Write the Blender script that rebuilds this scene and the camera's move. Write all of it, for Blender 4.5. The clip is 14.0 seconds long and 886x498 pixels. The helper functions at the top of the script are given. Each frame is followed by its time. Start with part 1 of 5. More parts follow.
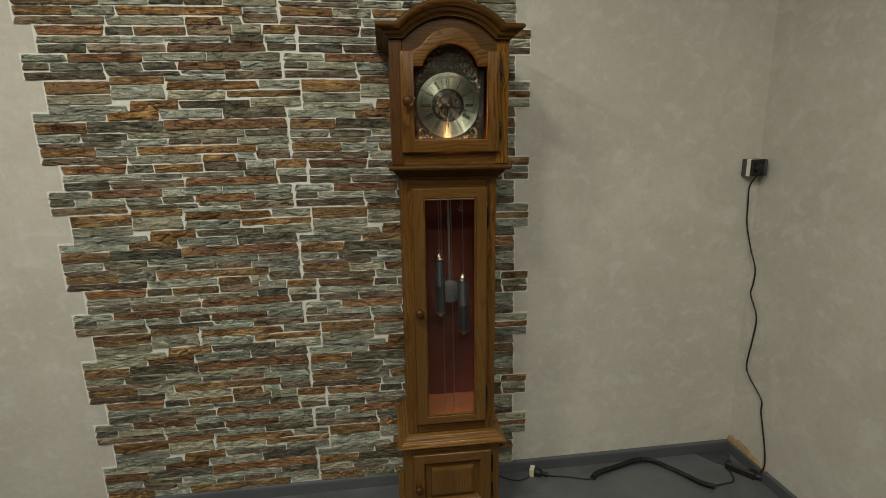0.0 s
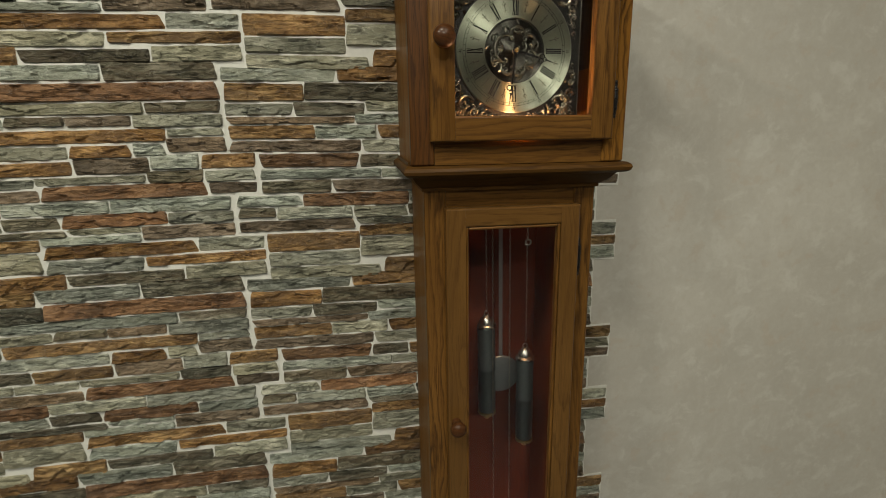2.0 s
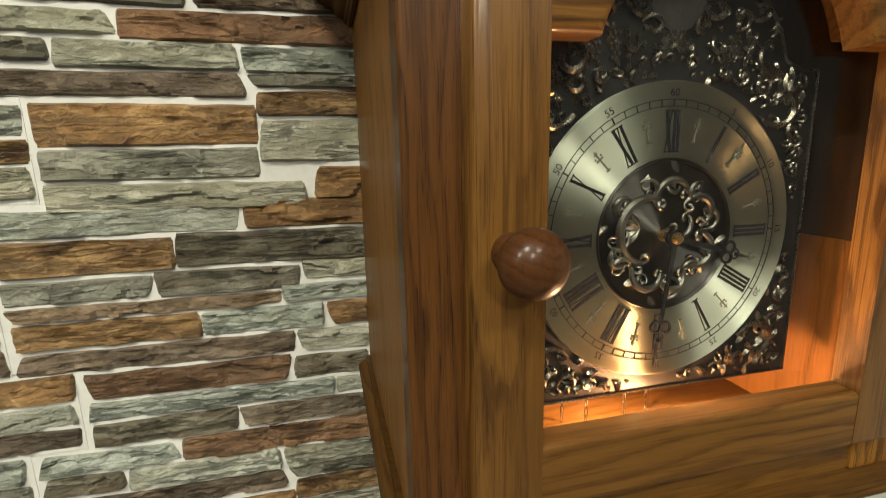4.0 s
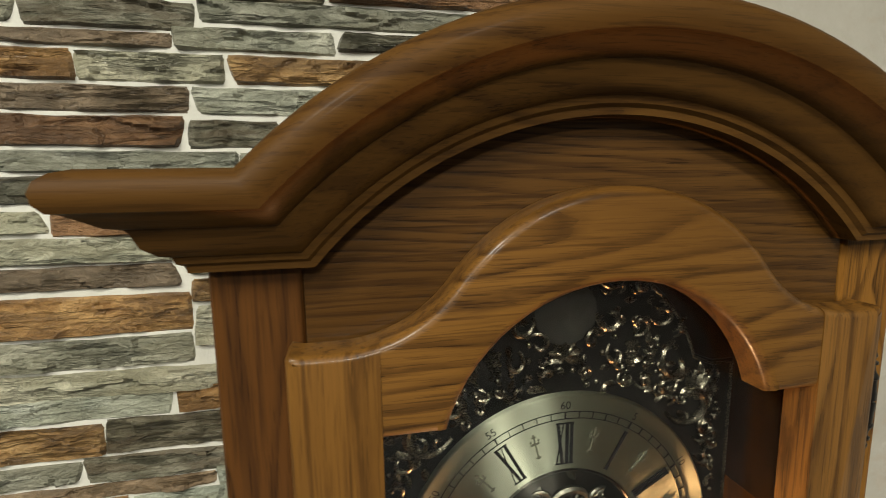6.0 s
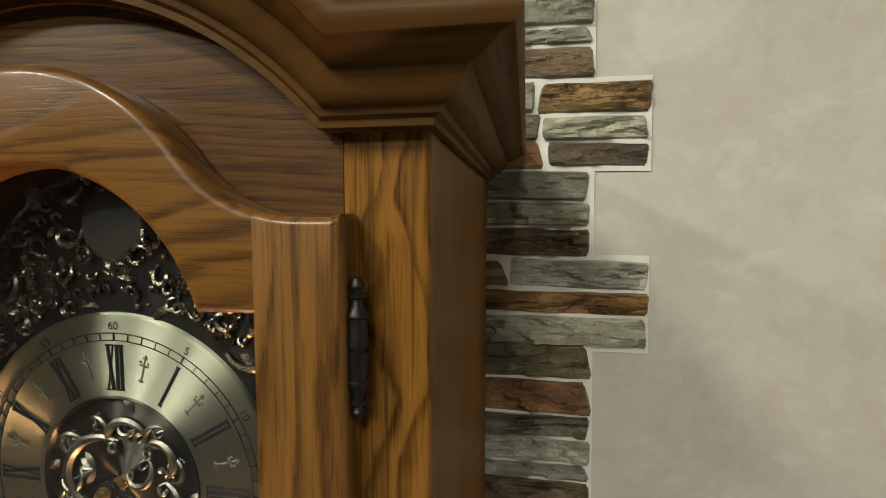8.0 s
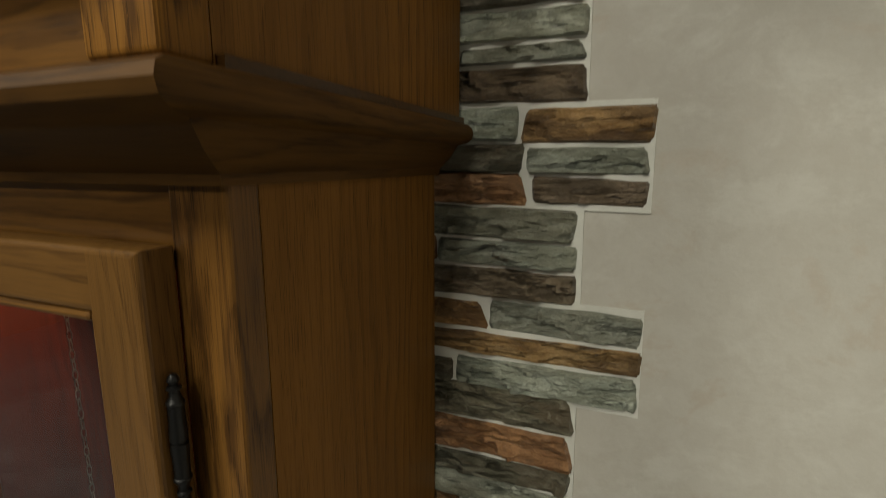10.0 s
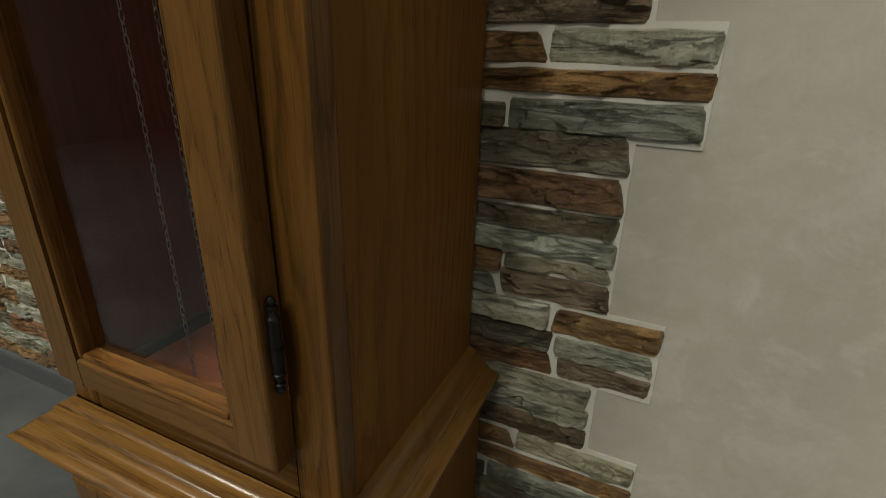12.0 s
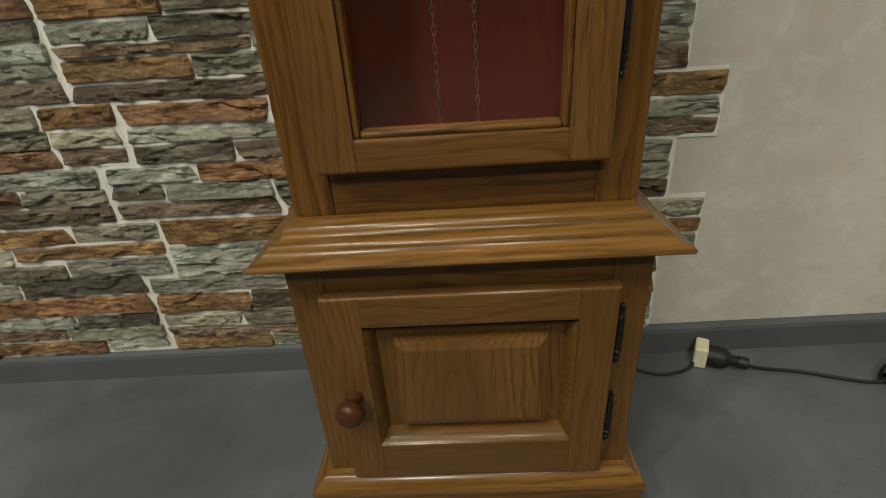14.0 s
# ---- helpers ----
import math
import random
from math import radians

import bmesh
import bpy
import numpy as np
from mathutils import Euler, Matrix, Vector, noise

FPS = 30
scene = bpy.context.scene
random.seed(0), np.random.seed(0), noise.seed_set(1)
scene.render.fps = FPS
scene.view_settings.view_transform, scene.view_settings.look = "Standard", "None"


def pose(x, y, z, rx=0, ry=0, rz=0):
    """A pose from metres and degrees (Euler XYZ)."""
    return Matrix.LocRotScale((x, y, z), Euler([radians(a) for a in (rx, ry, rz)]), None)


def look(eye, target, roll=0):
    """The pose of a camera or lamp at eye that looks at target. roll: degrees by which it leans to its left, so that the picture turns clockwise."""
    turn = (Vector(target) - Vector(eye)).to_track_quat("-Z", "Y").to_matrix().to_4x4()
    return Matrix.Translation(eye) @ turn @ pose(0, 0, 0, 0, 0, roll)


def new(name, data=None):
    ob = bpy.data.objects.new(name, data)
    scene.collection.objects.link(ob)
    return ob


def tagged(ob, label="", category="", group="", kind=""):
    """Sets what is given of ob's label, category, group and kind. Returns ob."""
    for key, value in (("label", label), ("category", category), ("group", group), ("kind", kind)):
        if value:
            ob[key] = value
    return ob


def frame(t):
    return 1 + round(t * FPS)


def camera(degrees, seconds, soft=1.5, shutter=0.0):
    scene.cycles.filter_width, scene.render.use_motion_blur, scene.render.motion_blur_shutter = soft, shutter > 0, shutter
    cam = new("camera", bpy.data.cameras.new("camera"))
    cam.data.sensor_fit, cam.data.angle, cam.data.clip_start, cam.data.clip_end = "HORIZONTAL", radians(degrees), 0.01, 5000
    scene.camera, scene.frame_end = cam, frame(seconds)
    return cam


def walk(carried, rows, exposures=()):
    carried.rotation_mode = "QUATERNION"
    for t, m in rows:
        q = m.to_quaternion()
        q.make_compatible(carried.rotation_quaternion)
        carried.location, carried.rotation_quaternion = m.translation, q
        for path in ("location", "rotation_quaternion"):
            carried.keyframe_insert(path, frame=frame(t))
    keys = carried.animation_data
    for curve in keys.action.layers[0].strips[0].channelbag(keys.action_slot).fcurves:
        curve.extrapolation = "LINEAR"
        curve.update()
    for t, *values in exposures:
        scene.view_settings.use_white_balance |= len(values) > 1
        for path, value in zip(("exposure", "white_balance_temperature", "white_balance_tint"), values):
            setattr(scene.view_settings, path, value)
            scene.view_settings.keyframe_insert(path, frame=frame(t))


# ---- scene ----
cam = camera(85.4, 14.0, soft=0.85, shutter=0.15)
PATH = [
    (0, (-0.173, -1.977, 1.543), (0.05, -0.036, 1.115), -1.4),
    (0.5, (-0.222, -1.812, 1.526), (0.021, 0.124, 1.087), -1.4),
    (1, (-0.246, -1.685, 1.526), (-0.008, 0.248, 1.071), -1.4),
    (1.5, (-0.242, -1.425, 1.521), (-0.001, 0.504, 1.051), -1.5),
    (2, (-0.218, -1.186, 1.532), (0.061, 0.737, 1.061), -1.6),
    (2.5, (-0.253, -0.918, 1.592), (0.074, 0.996, 1.113), -1.8),
    (3, (-0.234, -0.745, 1.604), (0.13, 1.166, 1.141), -1.6),
    (3.5, (-0.181, -0.632, 1.653), (0.217, 1.28, 1.225), -1.5),
    (4, (-0.184, -0.598, 1.732), (0.269, 1.31, 1.338), -1.9),
    (4.2, (-0.189, -0.59, 1.759), (0.287, 1.32, 1.404), -1.7),
    (6.3, (-0.016, -0.565, 1.914), (0.347, 1.38, 1.626), -1.6),
    (6.5, (0.039, -0.561, 1.905), (0.376, 1.392, 1.632), -1.7),
    (7, (0.134, -0.565, 1.875), (0.258, 1.424, 1.703), -1.1),
    (7.5, (0.231, -0.589, 1.863), (0.122, 1.401, 1.695), -0.6),
    (8, (0.292, -0.554, 1.83), (-0.05, 1.412, 1.693), -0.6),
    (8.5, (0.366, -0.522, 1.764), (-0.199, 1.393, 1.644), -0.9),
    (9, (0.403, -0.515, 1.656), (-0.227, 1.378, 1.519), -1.1),
    (9.2, (0.41, -0.508, 1.616), (-0.236, 1.378, 1.462), -1.1),
    (11.3, (0.403, -0.445, 0.984), (-0.455, 1.248, 0.353), 1.7),
    (11.5, (0.42, -0.466, 0.9), (-0.457, 1.221, 0.278), 2.1),
    (12, (0.39, -0.51, 0.769), (-0.374, 1.189, 0.042), 0.9),
    (12.5, (0.367, -0.537, 0.679), (-0.375, 1.168, -0.056), 0.1),
    (13, (0.257, -0.603, 0.542), (-0.409, 1.143, -0.169), -0.6),
    (13.5, (0.183, -0.667, 0.493), (-0.248, 1.105, -0.326), -2.5),
    (14, (0.037, -0.73, 0.621), (-0.059, 1.041, -0.304), -4.8),
]
EXPOSURE = [(0.0, -1.30), (1.0, -1.28), (2.0, -1.12), (3.0, -0.83), (4.0, -0.6), (6.5, -0.64), (7.5, -0.54), (8.5, -0.62), (9.0, -0.62), (11.5, -1.05), (12.5, -1.02), (13.0, -0.82), (13.5, -0.77), (14.0, -0.82)]
walk(cam, [(t, look(eye, target, roll)) for t, eye, target, roll in PATH], EXPOSURE)

# ---- light ----
world = bpy.data.worlds.new("world")
scene.world = world
world.use_nodes = True
world.node_tree.nodes["Background"].inputs[0].default_value = (0.75, 0.8, 0.9, 1)
world.node_tree.nodes["Background"].inputs[1].default_value = 0.15

CEILING = 3.2
PANELS = [(-0.75, -1.65, 58.0), (-0.45, -3.70, 142.0), (-2.1, -2.00, 96.0), (0.40, -2.3, 46.0)]
for px, py, power in PANELS:
    lamp = bpy.data.lights.new("ceiling_lamp", "AREA")
    lamp.shape, lamp.size, lamp.size_y = "RECTANGLE", 0.34, 0.34
    lamp.energy, lamp.color = power, (1.0, 0.955, 0.80)
    lob = new("ceiling_lamp", lamp)
    lob.matrix_world = look((px, py, CEILING - 0.055), (px, py, 0))

for bx, by, bz, power in ((0.047, -0.326, 1.531, 4.4), (0.047, -0.247, 1.535, 7.0)):
    bulb = bpy.data.lights.new("clock_bulb", "POINT")
    bulb.energy, bulb.color, bulb.shadow_soft_size = power, (1.0, 0.54, 0.25), 0.008
    new("clock_bulb", bulb).location = (bx, by, bz)


# ---- materials ----
def nodes_of(name):
    m = bpy.data.materials.new(name)
    m.use_nodes = True
    nt = m.node_tree
    return m, nt, nt.nodes["Principled BSDF"]


def node(nt, kind, **values):
    n = nt.nodes.new(kind)
    for key, value in values.items():
        if key in n.inputs:
            n.inputs[key].default_value = value
    return n


def math_node(nt, op, a, b=None):
    n = nt.nodes.new("ShaderNodeMath")
    n.operation = op
    for i, v in enumerate((a, b)):
        if v is None:
            continue
        if isinstance(v, (int, float)):
            n.inputs[i].default_value = v
        else:
            nt.links.new(v, n.inputs[i])
    return n.outputs[0]


def ramp(nt, fac, stops):
    n = nt.nodes.new("ShaderNodeValToRGB")
    e = n.color_ramp.elements
    while len(e) < len(stops):
        e.new(0.5)
    for el, (p, c) in zip(e, stops):
        el.position = p
        el.color = (*c, 1) if len(c) == 3 else c
    nt.links.new(fac, n.inputs[0])
    return n.outputs[0]


def mix(nt, fac, a, b, blend="MIX"):
    n = nt.nodes.new("ShaderNodeMix")
    n.data_type, n.blend_type = "RGBA", blend
    for sock, v in ((n.inputs[0], fac), (n.inputs[6], a), (n.inputs[7], b)):
        if isinstance(v, (int, float)):
            sock.default_value = v
        elif isinstance(v, tuple):
            sock.default_value = (*v, 1)
        else:
            nt.links.new(v, sock)
    return n.outputs[2]


def coords(nt, scale=(1, 1, 1), spread=0.0, turn=(0, 0, 0)):
    """Object coordinates, scaled; spread shifts them for each object."""
    tc = nt.nodes.new("ShaderNodeTexCoord")
    out = tc.outputs["Object"]
    if spread:
        info = nt.nodes.new("ShaderNodeObjectInfo")
        sc = nt.nodes.new("ShaderNodeVectorMath")
        sc.operation = "SCALE"
        sc.inputs[0].default_value = (3.1 * spread, 5.3 * spread, 7.7 * spread)
        nt.links.new(info.outputs["Random"], sc.inputs["Scale"])
        ad = nt.nodes.new("ShaderNodeVectorMath")
        nt.links.new(out, ad.inputs[0])
        nt.links.new(sc.outputs[0], ad.inputs[1])
        out = ad.outputs[0]
    mp = nt.nodes.new("ShaderNodeMapping")
    mp.inputs["Scale"].default_value = scale
    mp.inputs["Rotation"].default_value = turn
    nt.links.new(out, mp.inputs[0])
    return mp.outputs[0]


def noise_tex(nt, vec, scale=1.0, detail=4.0, rough=0.55, dist=0.0):
    n = node(nt, "ShaderNodeTexNoise", Scale=scale, Detail=detail, Roughness=rough, Distortion=dist)
    nt.links.new(vec, n.inputs["Vector"])
    return n.outputs["Fac"]


def bump(nt, bsdf, height, strength, distance):
    b = node(nt, "ShaderNodeBump", Strength=strength, Distance=distance)
    nt.links.new(height, b.inputs["Height"])
    nt.links.new(b.outputs[0], bsdf.inputs["Normal"])


def wood(name, grain, light, mid, dark, rough=0.34, bold=0.72, coat=0.18, ring=125.0, waver=8.5, knots=2.3, gloss=0.15):
    """Stained oak: grain is the axis along which the fibres run; bold is how dark the year rings stand out."""
    m, nt, bsdf = nodes_of(name)
    long = {"x": 0, "y": 1, "z": 2}[grain]

    def sc(across, along):
        v = [across] * 3
        v[long] = along
        return tuple(v)
    sway = noise_tex(nt, coords(nt, sc(13, knots), 1.0), 1.0, 3, 0.5)
    fibre = noise_tex(nt, coords(nt, sc(420, 16), 1.0), 1.0, 4, 0.6)
    pores = noise_tex(nt, coords(nt, sc(950, 38), 1.0), 1.0, 2, 0.5)
    patch = noise_tex(nt, coords(nt, sc(8, 2.5), 1.0), 1.0, 3, 0.5)
    info = nt.nodes.new("ShaderNodeObjectInfo")
    sep = nt.nodes.new("ShaderNodeSeparateXYZ")
    tc = nt.nodes.new("ShaderNodeTexCoord")
    nt.links.new(tc.outputs["Object"], sep.inputs[0])
    if grain == "z":
        # year rings round a pith that leans a little against the board
        lean = math_node(nt, "MULTIPLY", math_node(nt, "SUBTRACT", info.outputs["Random"], 0.5), 0.13)
        dx = math_node(nt, "ADD", sep.outputs[0], math_node(nt, "MULTIPLY", math_node(nt, "SUBTRACT", math_node(nt, "FRACT", math_node(nt, "MULTIPLY", info.outputs["Random"], 7.3)), 0.5), 0.36))
        dy = math_node(nt, "ADD", math_node(nt, "ADD", sep.outputs[1], 0.285), math_node(nt, "MULTIPLY", sep.outputs[2], lean))
        radius = math_node(nt, "SQRT", math_node(nt, "ADD", math_node(nt, "MULTIPLY", dx, dx), math_node(nt, "MULTIPLY", dy, dy)))
    else:
        other = 1 if grain == "x" else 0
        slant = math_node(nt, "MULTIPLY", math_node(nt, "SUBTRACT", info.outputs["Random"], 0.5), 0.12)
        radius = math_node(nt, "ADD", math_node(nt, "ADD", sep.outputs[2], math_node(nt, "MULTIPLY", sep.outputs[other], 0.45)), math_node(nt, "MULTIPLY", sep.outputs[long], slant))
    turn = math_node(nt, "ADD", math_node(nt, "MULTIPLY", radius, ring), math_node(nt, "ADD", math_node(nt, "MULTIPLY", sway, waver), math_node(nt, "MULTIPLY", fibre, 0.30)))
    rings = math_node(nt, "FRACT", turn)
    base = mix(nt, ramp(nt, rings, [(0.0, (0.2, 0.2, 0.2)), (0.35, (0.75, 0.75, 0.75)), (1.0, (1, 1, 1))]), mid, light)
    base = mix(nt, ramp(nt, fibre, [(0.34, (0.4, 0.4, 0.4)), (0.62, (0, 0, 0))]), base, mid)
    line = ramp(nt, rings, [(0.0, (0.75, 0.75, 0.75)), (0.10, (0.9, 0.9, 0.9)), (0.24, (0.5, 0.5, 0.5)), (0.44, (0.08, 0.08, 0.08)), (0.86, (0, 0, 0)), (1.0, (0.75, 0.75, 0.75))])
    dash = noise_tex(nt, coords(nt, sc(190, 30), 1.0), 1.0, 3, 0.6)
    band = math_node(nt, "MULTIPLY", line, ramp(nt, dash, [(0.45, (1, 1, 1)), (0.64, (0.24, 0.24, 0.24))]))
    band = math_node(nt, "MULTIPLY", band, ramp(nt, noise_tex(nt, coords(nt, sc(14, 2.0), 1.0), 1.0, 2, 0.5), [(0.36, (0.4, 0.4, 0.4)), (0.58, (1, 1, 1))]))
    base = mix(nt, math_node(nt, "MULTIPLY", band, bold), base, dark)
    pits = math_node(nt, "MULTIPLY", ramp(nt, pores, [(0.36, (1, 1, 1)), (0.45, (0, 0, 0))]), ramp(nt, rings, [(0.0, (1, 1, 1)), (0.6, (0.35, 0.35, 0.35))]))
    streak = noise_tex(nt, coords(nt, sc(300, 7), 1.0), 1.0, 4, 0.6)
    base = mix(nt, ramp(nt, streak, [(0.36, (min(0.85, 1.1 * bold),) * 3), (0.46, (0, 0, 0))]), base, tuple(0.5 * (a + b) for a, b in zip(mid, dark)))
    base = mix(nt, math_node(nt, "MULTIPLY", pits, 0.65), base, tuple(0.5 * c for c in dark))
    base = mix(nt, ramp(nt, patch, [(0.35, (0.7, 0.7, 0.7)), (0.62, (0, 0, 0))]), base, tuple(0.8 * c for c in mid))
    nt.links.new(base, bsdf.inputs["Base Color"])
    nt.links.new(ramp(nt, patch, [(0.3, (rough * 0.8,) * 3), (0.7, (rough * 1.3,) * 3)]), bsdf.inputs["Roughness"])
    bsdf.inputs["Coat Weight"].default_value = coat
    bsdf.inputs["Specular IOR Level"].default_value = gloss
    bsdf.inputs["Coat Roughness"].default_value = 0.18
    bump(nt, bsdf, math_node(nt, "SUBTRACT", math_node(nt, "MULTIPLY", fibre, 0.5), math_node(nt, "ADD", math_node(nt, "MULTIPLY", band, 0.6), pits)), 0.10, 0.0010)
    return m


OAK = ((0.186, 0.0870, 0.0180), (0.114, 0.0512, 0.0116), (0.0209, 0.0084, 0.003))
OAKB = ((0.168, 0.083, 0.021), (0.118, 0.057, 0.015), (0.045, 0.019, 0.005))
# browner oak, lowered further for the shade under the crown
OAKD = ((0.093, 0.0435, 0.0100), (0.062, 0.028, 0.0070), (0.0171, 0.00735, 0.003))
# oak of the crown and hood mouldings, darkened to carry their shade
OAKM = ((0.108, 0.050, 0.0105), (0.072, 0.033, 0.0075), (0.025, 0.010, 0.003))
wood_v = wood("honey_oak_upright", "z", *OAK, bold=0.8, ring=62.0)
wood_h = wood("honey_oak_level", "x", *OAK, bold=0.85, ring=78.0)
wood_vs = wood("quiet_brown_oak_upright", "z", *OAKB, bold=0.4, ring=95.0)
wood_hs = wood("quiet_brown_oak_level", "x", *OAKB, bold=0.45, ring=60.0)
wood_lip = wood("polished_oak_moulding", "x", (0.235, 0.118, 0.028), (0.160, 0.078, 0.018), (0.045, 0.020, 0.006), 0.28, 0.75, 0.45, 70.0, 3.0)
wood_lip_y = wood("polished_oak_return", "y", (0.235, 0.118, 0.028), (0.160, 0.078, 0.018), (0.045, 0.020, 0.006), 0.28, 0.75, 0.45, 70.0, 3.0)
wood_crown = wood("shaded_oak_moulded", "x", *OAKM, 0.50, 0.55, 0.02, 60.0, gloss=0.10)
wood_crown_y = wood("shaded_oak_moulded_return", "y", *OAKM, 0.50, 0.55, 0.02, 60.0, gloss=0.10)
wood_y = wood("honey_oak_return", "y", *OAK)
wood_dv = wood("brown_oak_upright", "z", (0.230, 0.107, 0.024), (0.164, 0.075, 0.017), (0.075, 0.031, 0.008), 0.40, 0.45, 0.0, 110.0, 5.0, gloss=0.07)
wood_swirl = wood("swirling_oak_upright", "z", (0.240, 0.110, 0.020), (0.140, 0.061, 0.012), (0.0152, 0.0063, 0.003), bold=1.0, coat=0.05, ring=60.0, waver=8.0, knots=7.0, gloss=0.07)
# left hood post: honey oak toned dark for its shaded side
wood_post_shaded = wood("shaded_reddish_oak", "z", (0.095, 0.037, 0.008), (0.064, 0.025, 0.006), (0.016, 0.007, 0.003), bold=0.65, ring=80.0, waver=9.5)
wood_dh = wood("shaded_brown_oak_level", "x", *OAKD, bold=0.75, ring=170.0)
wood_red = wood("reddish_veneer", "z", (0.140, 0.028, 0.012), (0.100, 0.019, 0.009), (0.045, 0.009, 0.005), 0.5, 0.55, 0.0)
wood_dark_red = wood("dark_red_lining", "z", (0.175, 0.036, 0.014), (0.120, 0.025, 0.010), (0.040, 0.009, 0.004), 0.5, 0.5, 0.0)
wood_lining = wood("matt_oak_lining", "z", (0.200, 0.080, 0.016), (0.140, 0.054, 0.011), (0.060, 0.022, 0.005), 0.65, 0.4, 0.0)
# lining above the bulb's pool of light, its shade put into the colour
wood_lining_shade = wood("shade_toned_lining", "z", (0.036, 0.022, 0.016), (0.026, 0.016, 0.012), (0.012, 0.008, 0.006), 0.5, 0.5, 0.0)
black_strip = wood("near_black_strip", "y", (0.022, 0.016, 0.014), (0.016, 0.012, 0.010), (0.008, 0.006, 0.005), 0.6, 0.5, 0.0)
wood_floor = wood("orange_floor_board", "x", (0.36, 0.125, 0.050), (0.27, 0.090, 0.036), (0.11, 0.035, 0.015), 0.45, 0.4, 0.0)
wood_knob = wood("dark_turned_wood", "y", (0.085, 0.032, 0.009), (0.062, 0.023, 0.007), (0.024, 0.009, 0.003), 0.36, 0.5, 0.2)


def plain(name, colour, rough=0.5, metal=0.0, vary=0.12, scale=30.0, relief=0.0):
    m, nt, bsdf = nodes_of(name)
    n = noise_tex(nt, coords(nt, (1, 1, 1), 1.0), scale, 5, 0.6)
    fine = noise_tex(nt, coords(nt, (1, 1, 1), 1.0), scale * 9, 3, 0.6)
    lo, hi = tuple(c * (1 - vary) for c in colour), tuple(min(1, c * (1 + vary)) for c in colour)
    nt.links.new(mix(nt, ramp(nt, n, [(0.3, (0, 0, 0)), (0.7, (1, 1, 1))]), lo, hi), bsdf.inputs["Base Color"])
    nt.links.new(ramp(nt, fine, [(0.3, (rough * 0.85,) * 3), (0.7, (min(1, rough * 1.15),) * 3)]), bsdf.inputs["Roughness"])
    bsdf.inputs["Metallic"].default_value = metal
    if relief:
        bump(nt, bsdf, fine, 0.4, relief)
    return m


black_iron = plain("blackened_hinge_metal", (0.008, 0.0075, 0.007), 0.40, 0.4)
black_plastic = plain("black_plastic", (0.009, 0.009, 0.010), 0.55)
grey_plastic = plain("dark_grey_plastic", (0.06, 0.06, 0.062), 0.45)
white_plastic = plain("white_plastic", (0.72, 0.70, 0.62), 0.4, vary=0.05)
cream_plug = plain("cream_plastic", (0.70, 0.66, 0.50), 0.4, vary=0.06)
gunmetal = plain("dark_weight_shell", (0.085, 0.098, 0.098), 0.32, 0.85)
nickel = plain("nickel", (0.55, 0.54, 0.50), 0.25, 1.0)
brass = plain("aged_brass", (0.52, 0.36, 0.15), 0.3, 1.0)
tarnished = plain("tarnished_relief_metal", (0.125, 0.125, 0.102), 0.40, 1.0, vary=0.35, scale=120)
relief_metal = plain("antique_relief_metal", (0.140, 0.130, 0.098), 0.27, 1.0, vary=0.4, scale=120)
plate_metal = plain("blackened_dial_plate", (0.020, 0.019, 0.017), 0.42, 0.8, vary=0.4, scale=80)
bob_metal = plain("dull_pendulum_disc", (0.22, 0.23, 0.23), 0.4, 0.9)
ink = plain("black_numeral_ink", (0.006, 0.006, 0.006), 0.85)
ink.node_tree.nodes["Principled BSDF"].inputs["Specular IOR Level"].default_value = 0.1
faint_ink = plain("faint_grey_ink", (0.085, 0.088, 0.062), 0.95)
faint_ink.node_tree.nodes["Principled BSDF"].inputs["Specular IOR Level"].default_value = 0.05
chain_metal = plain("dull_chain_metal", (0.38, 0.35, 0.29), 0.30, 1.0)
ring_metal = plain("dull_pale_ring", (0.13, 0.12, 0.10), 0.5)
boss_metal = plain("dull_dark_boss", (0.013, 0.013, 0.009), 0.8, 0.0)
foam = plain("torn_tan_foam", (0.36, 0.255, 0.14), 0.9, vary=0.3, scale=60, relief=0.004)
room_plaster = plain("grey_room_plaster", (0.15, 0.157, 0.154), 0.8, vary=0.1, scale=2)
# for unseen walls: kept dark so that little light bounces onto the clock
far_plaster = plain("bounce_cutting_plaster", (0.085, 0.08, 0.075), 0.8, vary=0.1, scale=2)
ceiling_paint = plain("ceiling_paint", (0.48, 0.48, 0.46), 0.8, vary=0.03, scale=3)
diffuser = bpy.data.materials.new("lit_diffuser")
diffuser.use_nodes = True
diffuser.node_tree.nodes["Principled BSDF"].inputs["Emission Color"].default_value = (1, 0.95, 0.86, 1)
diffuser.node_tree.nodes["Principled BSDF"].inputs["Emission Strength"].default_value = 3.0
bulb_glow = bpy.data.materials.new("bulb_glow")
bulb_glow.use_nodes = True
bulb_glow.node_tree.nodes["Principled BSDF"].inputs["Emission Color"].default_value = (1, 0.5, 0.2, 1)
bulb_glow.node_tree.nodes["Principled BSDF"].inputs["Emission Strength"].default_value = 25.0


def brushed(name, colour, rough):
    """Silvered metal with concentric brushing round the dial's axis."""
    m, nt, bsdf = nodes_of(name)
    bsdf.inputs["Metallic"].default_value = 1.0
    bsdf.inputs["Roughness"].default_value = rough
    bsdf.inputs["Anisotropic"].default_value = 1.0
    bsdf.inputs["Anisotropic Rotation"].default_value = 0.25
    tan = nt.nodes.new("ShaderNodeTangent")
    tan.direction_type, tan.axis = "RADIAL", "Y"
    nt.links.new(tan.outputs[0], bsdf.inputs["Tangent"])
    n = noise_tex(nt, coords(nt, (1, 1, 1)), 25, 4, 0.6)
    nt.links.new(mix(nt, n, tuple(0.85 * c for c in colour), colour), bsdf.inputs["Base Color"])
    return m


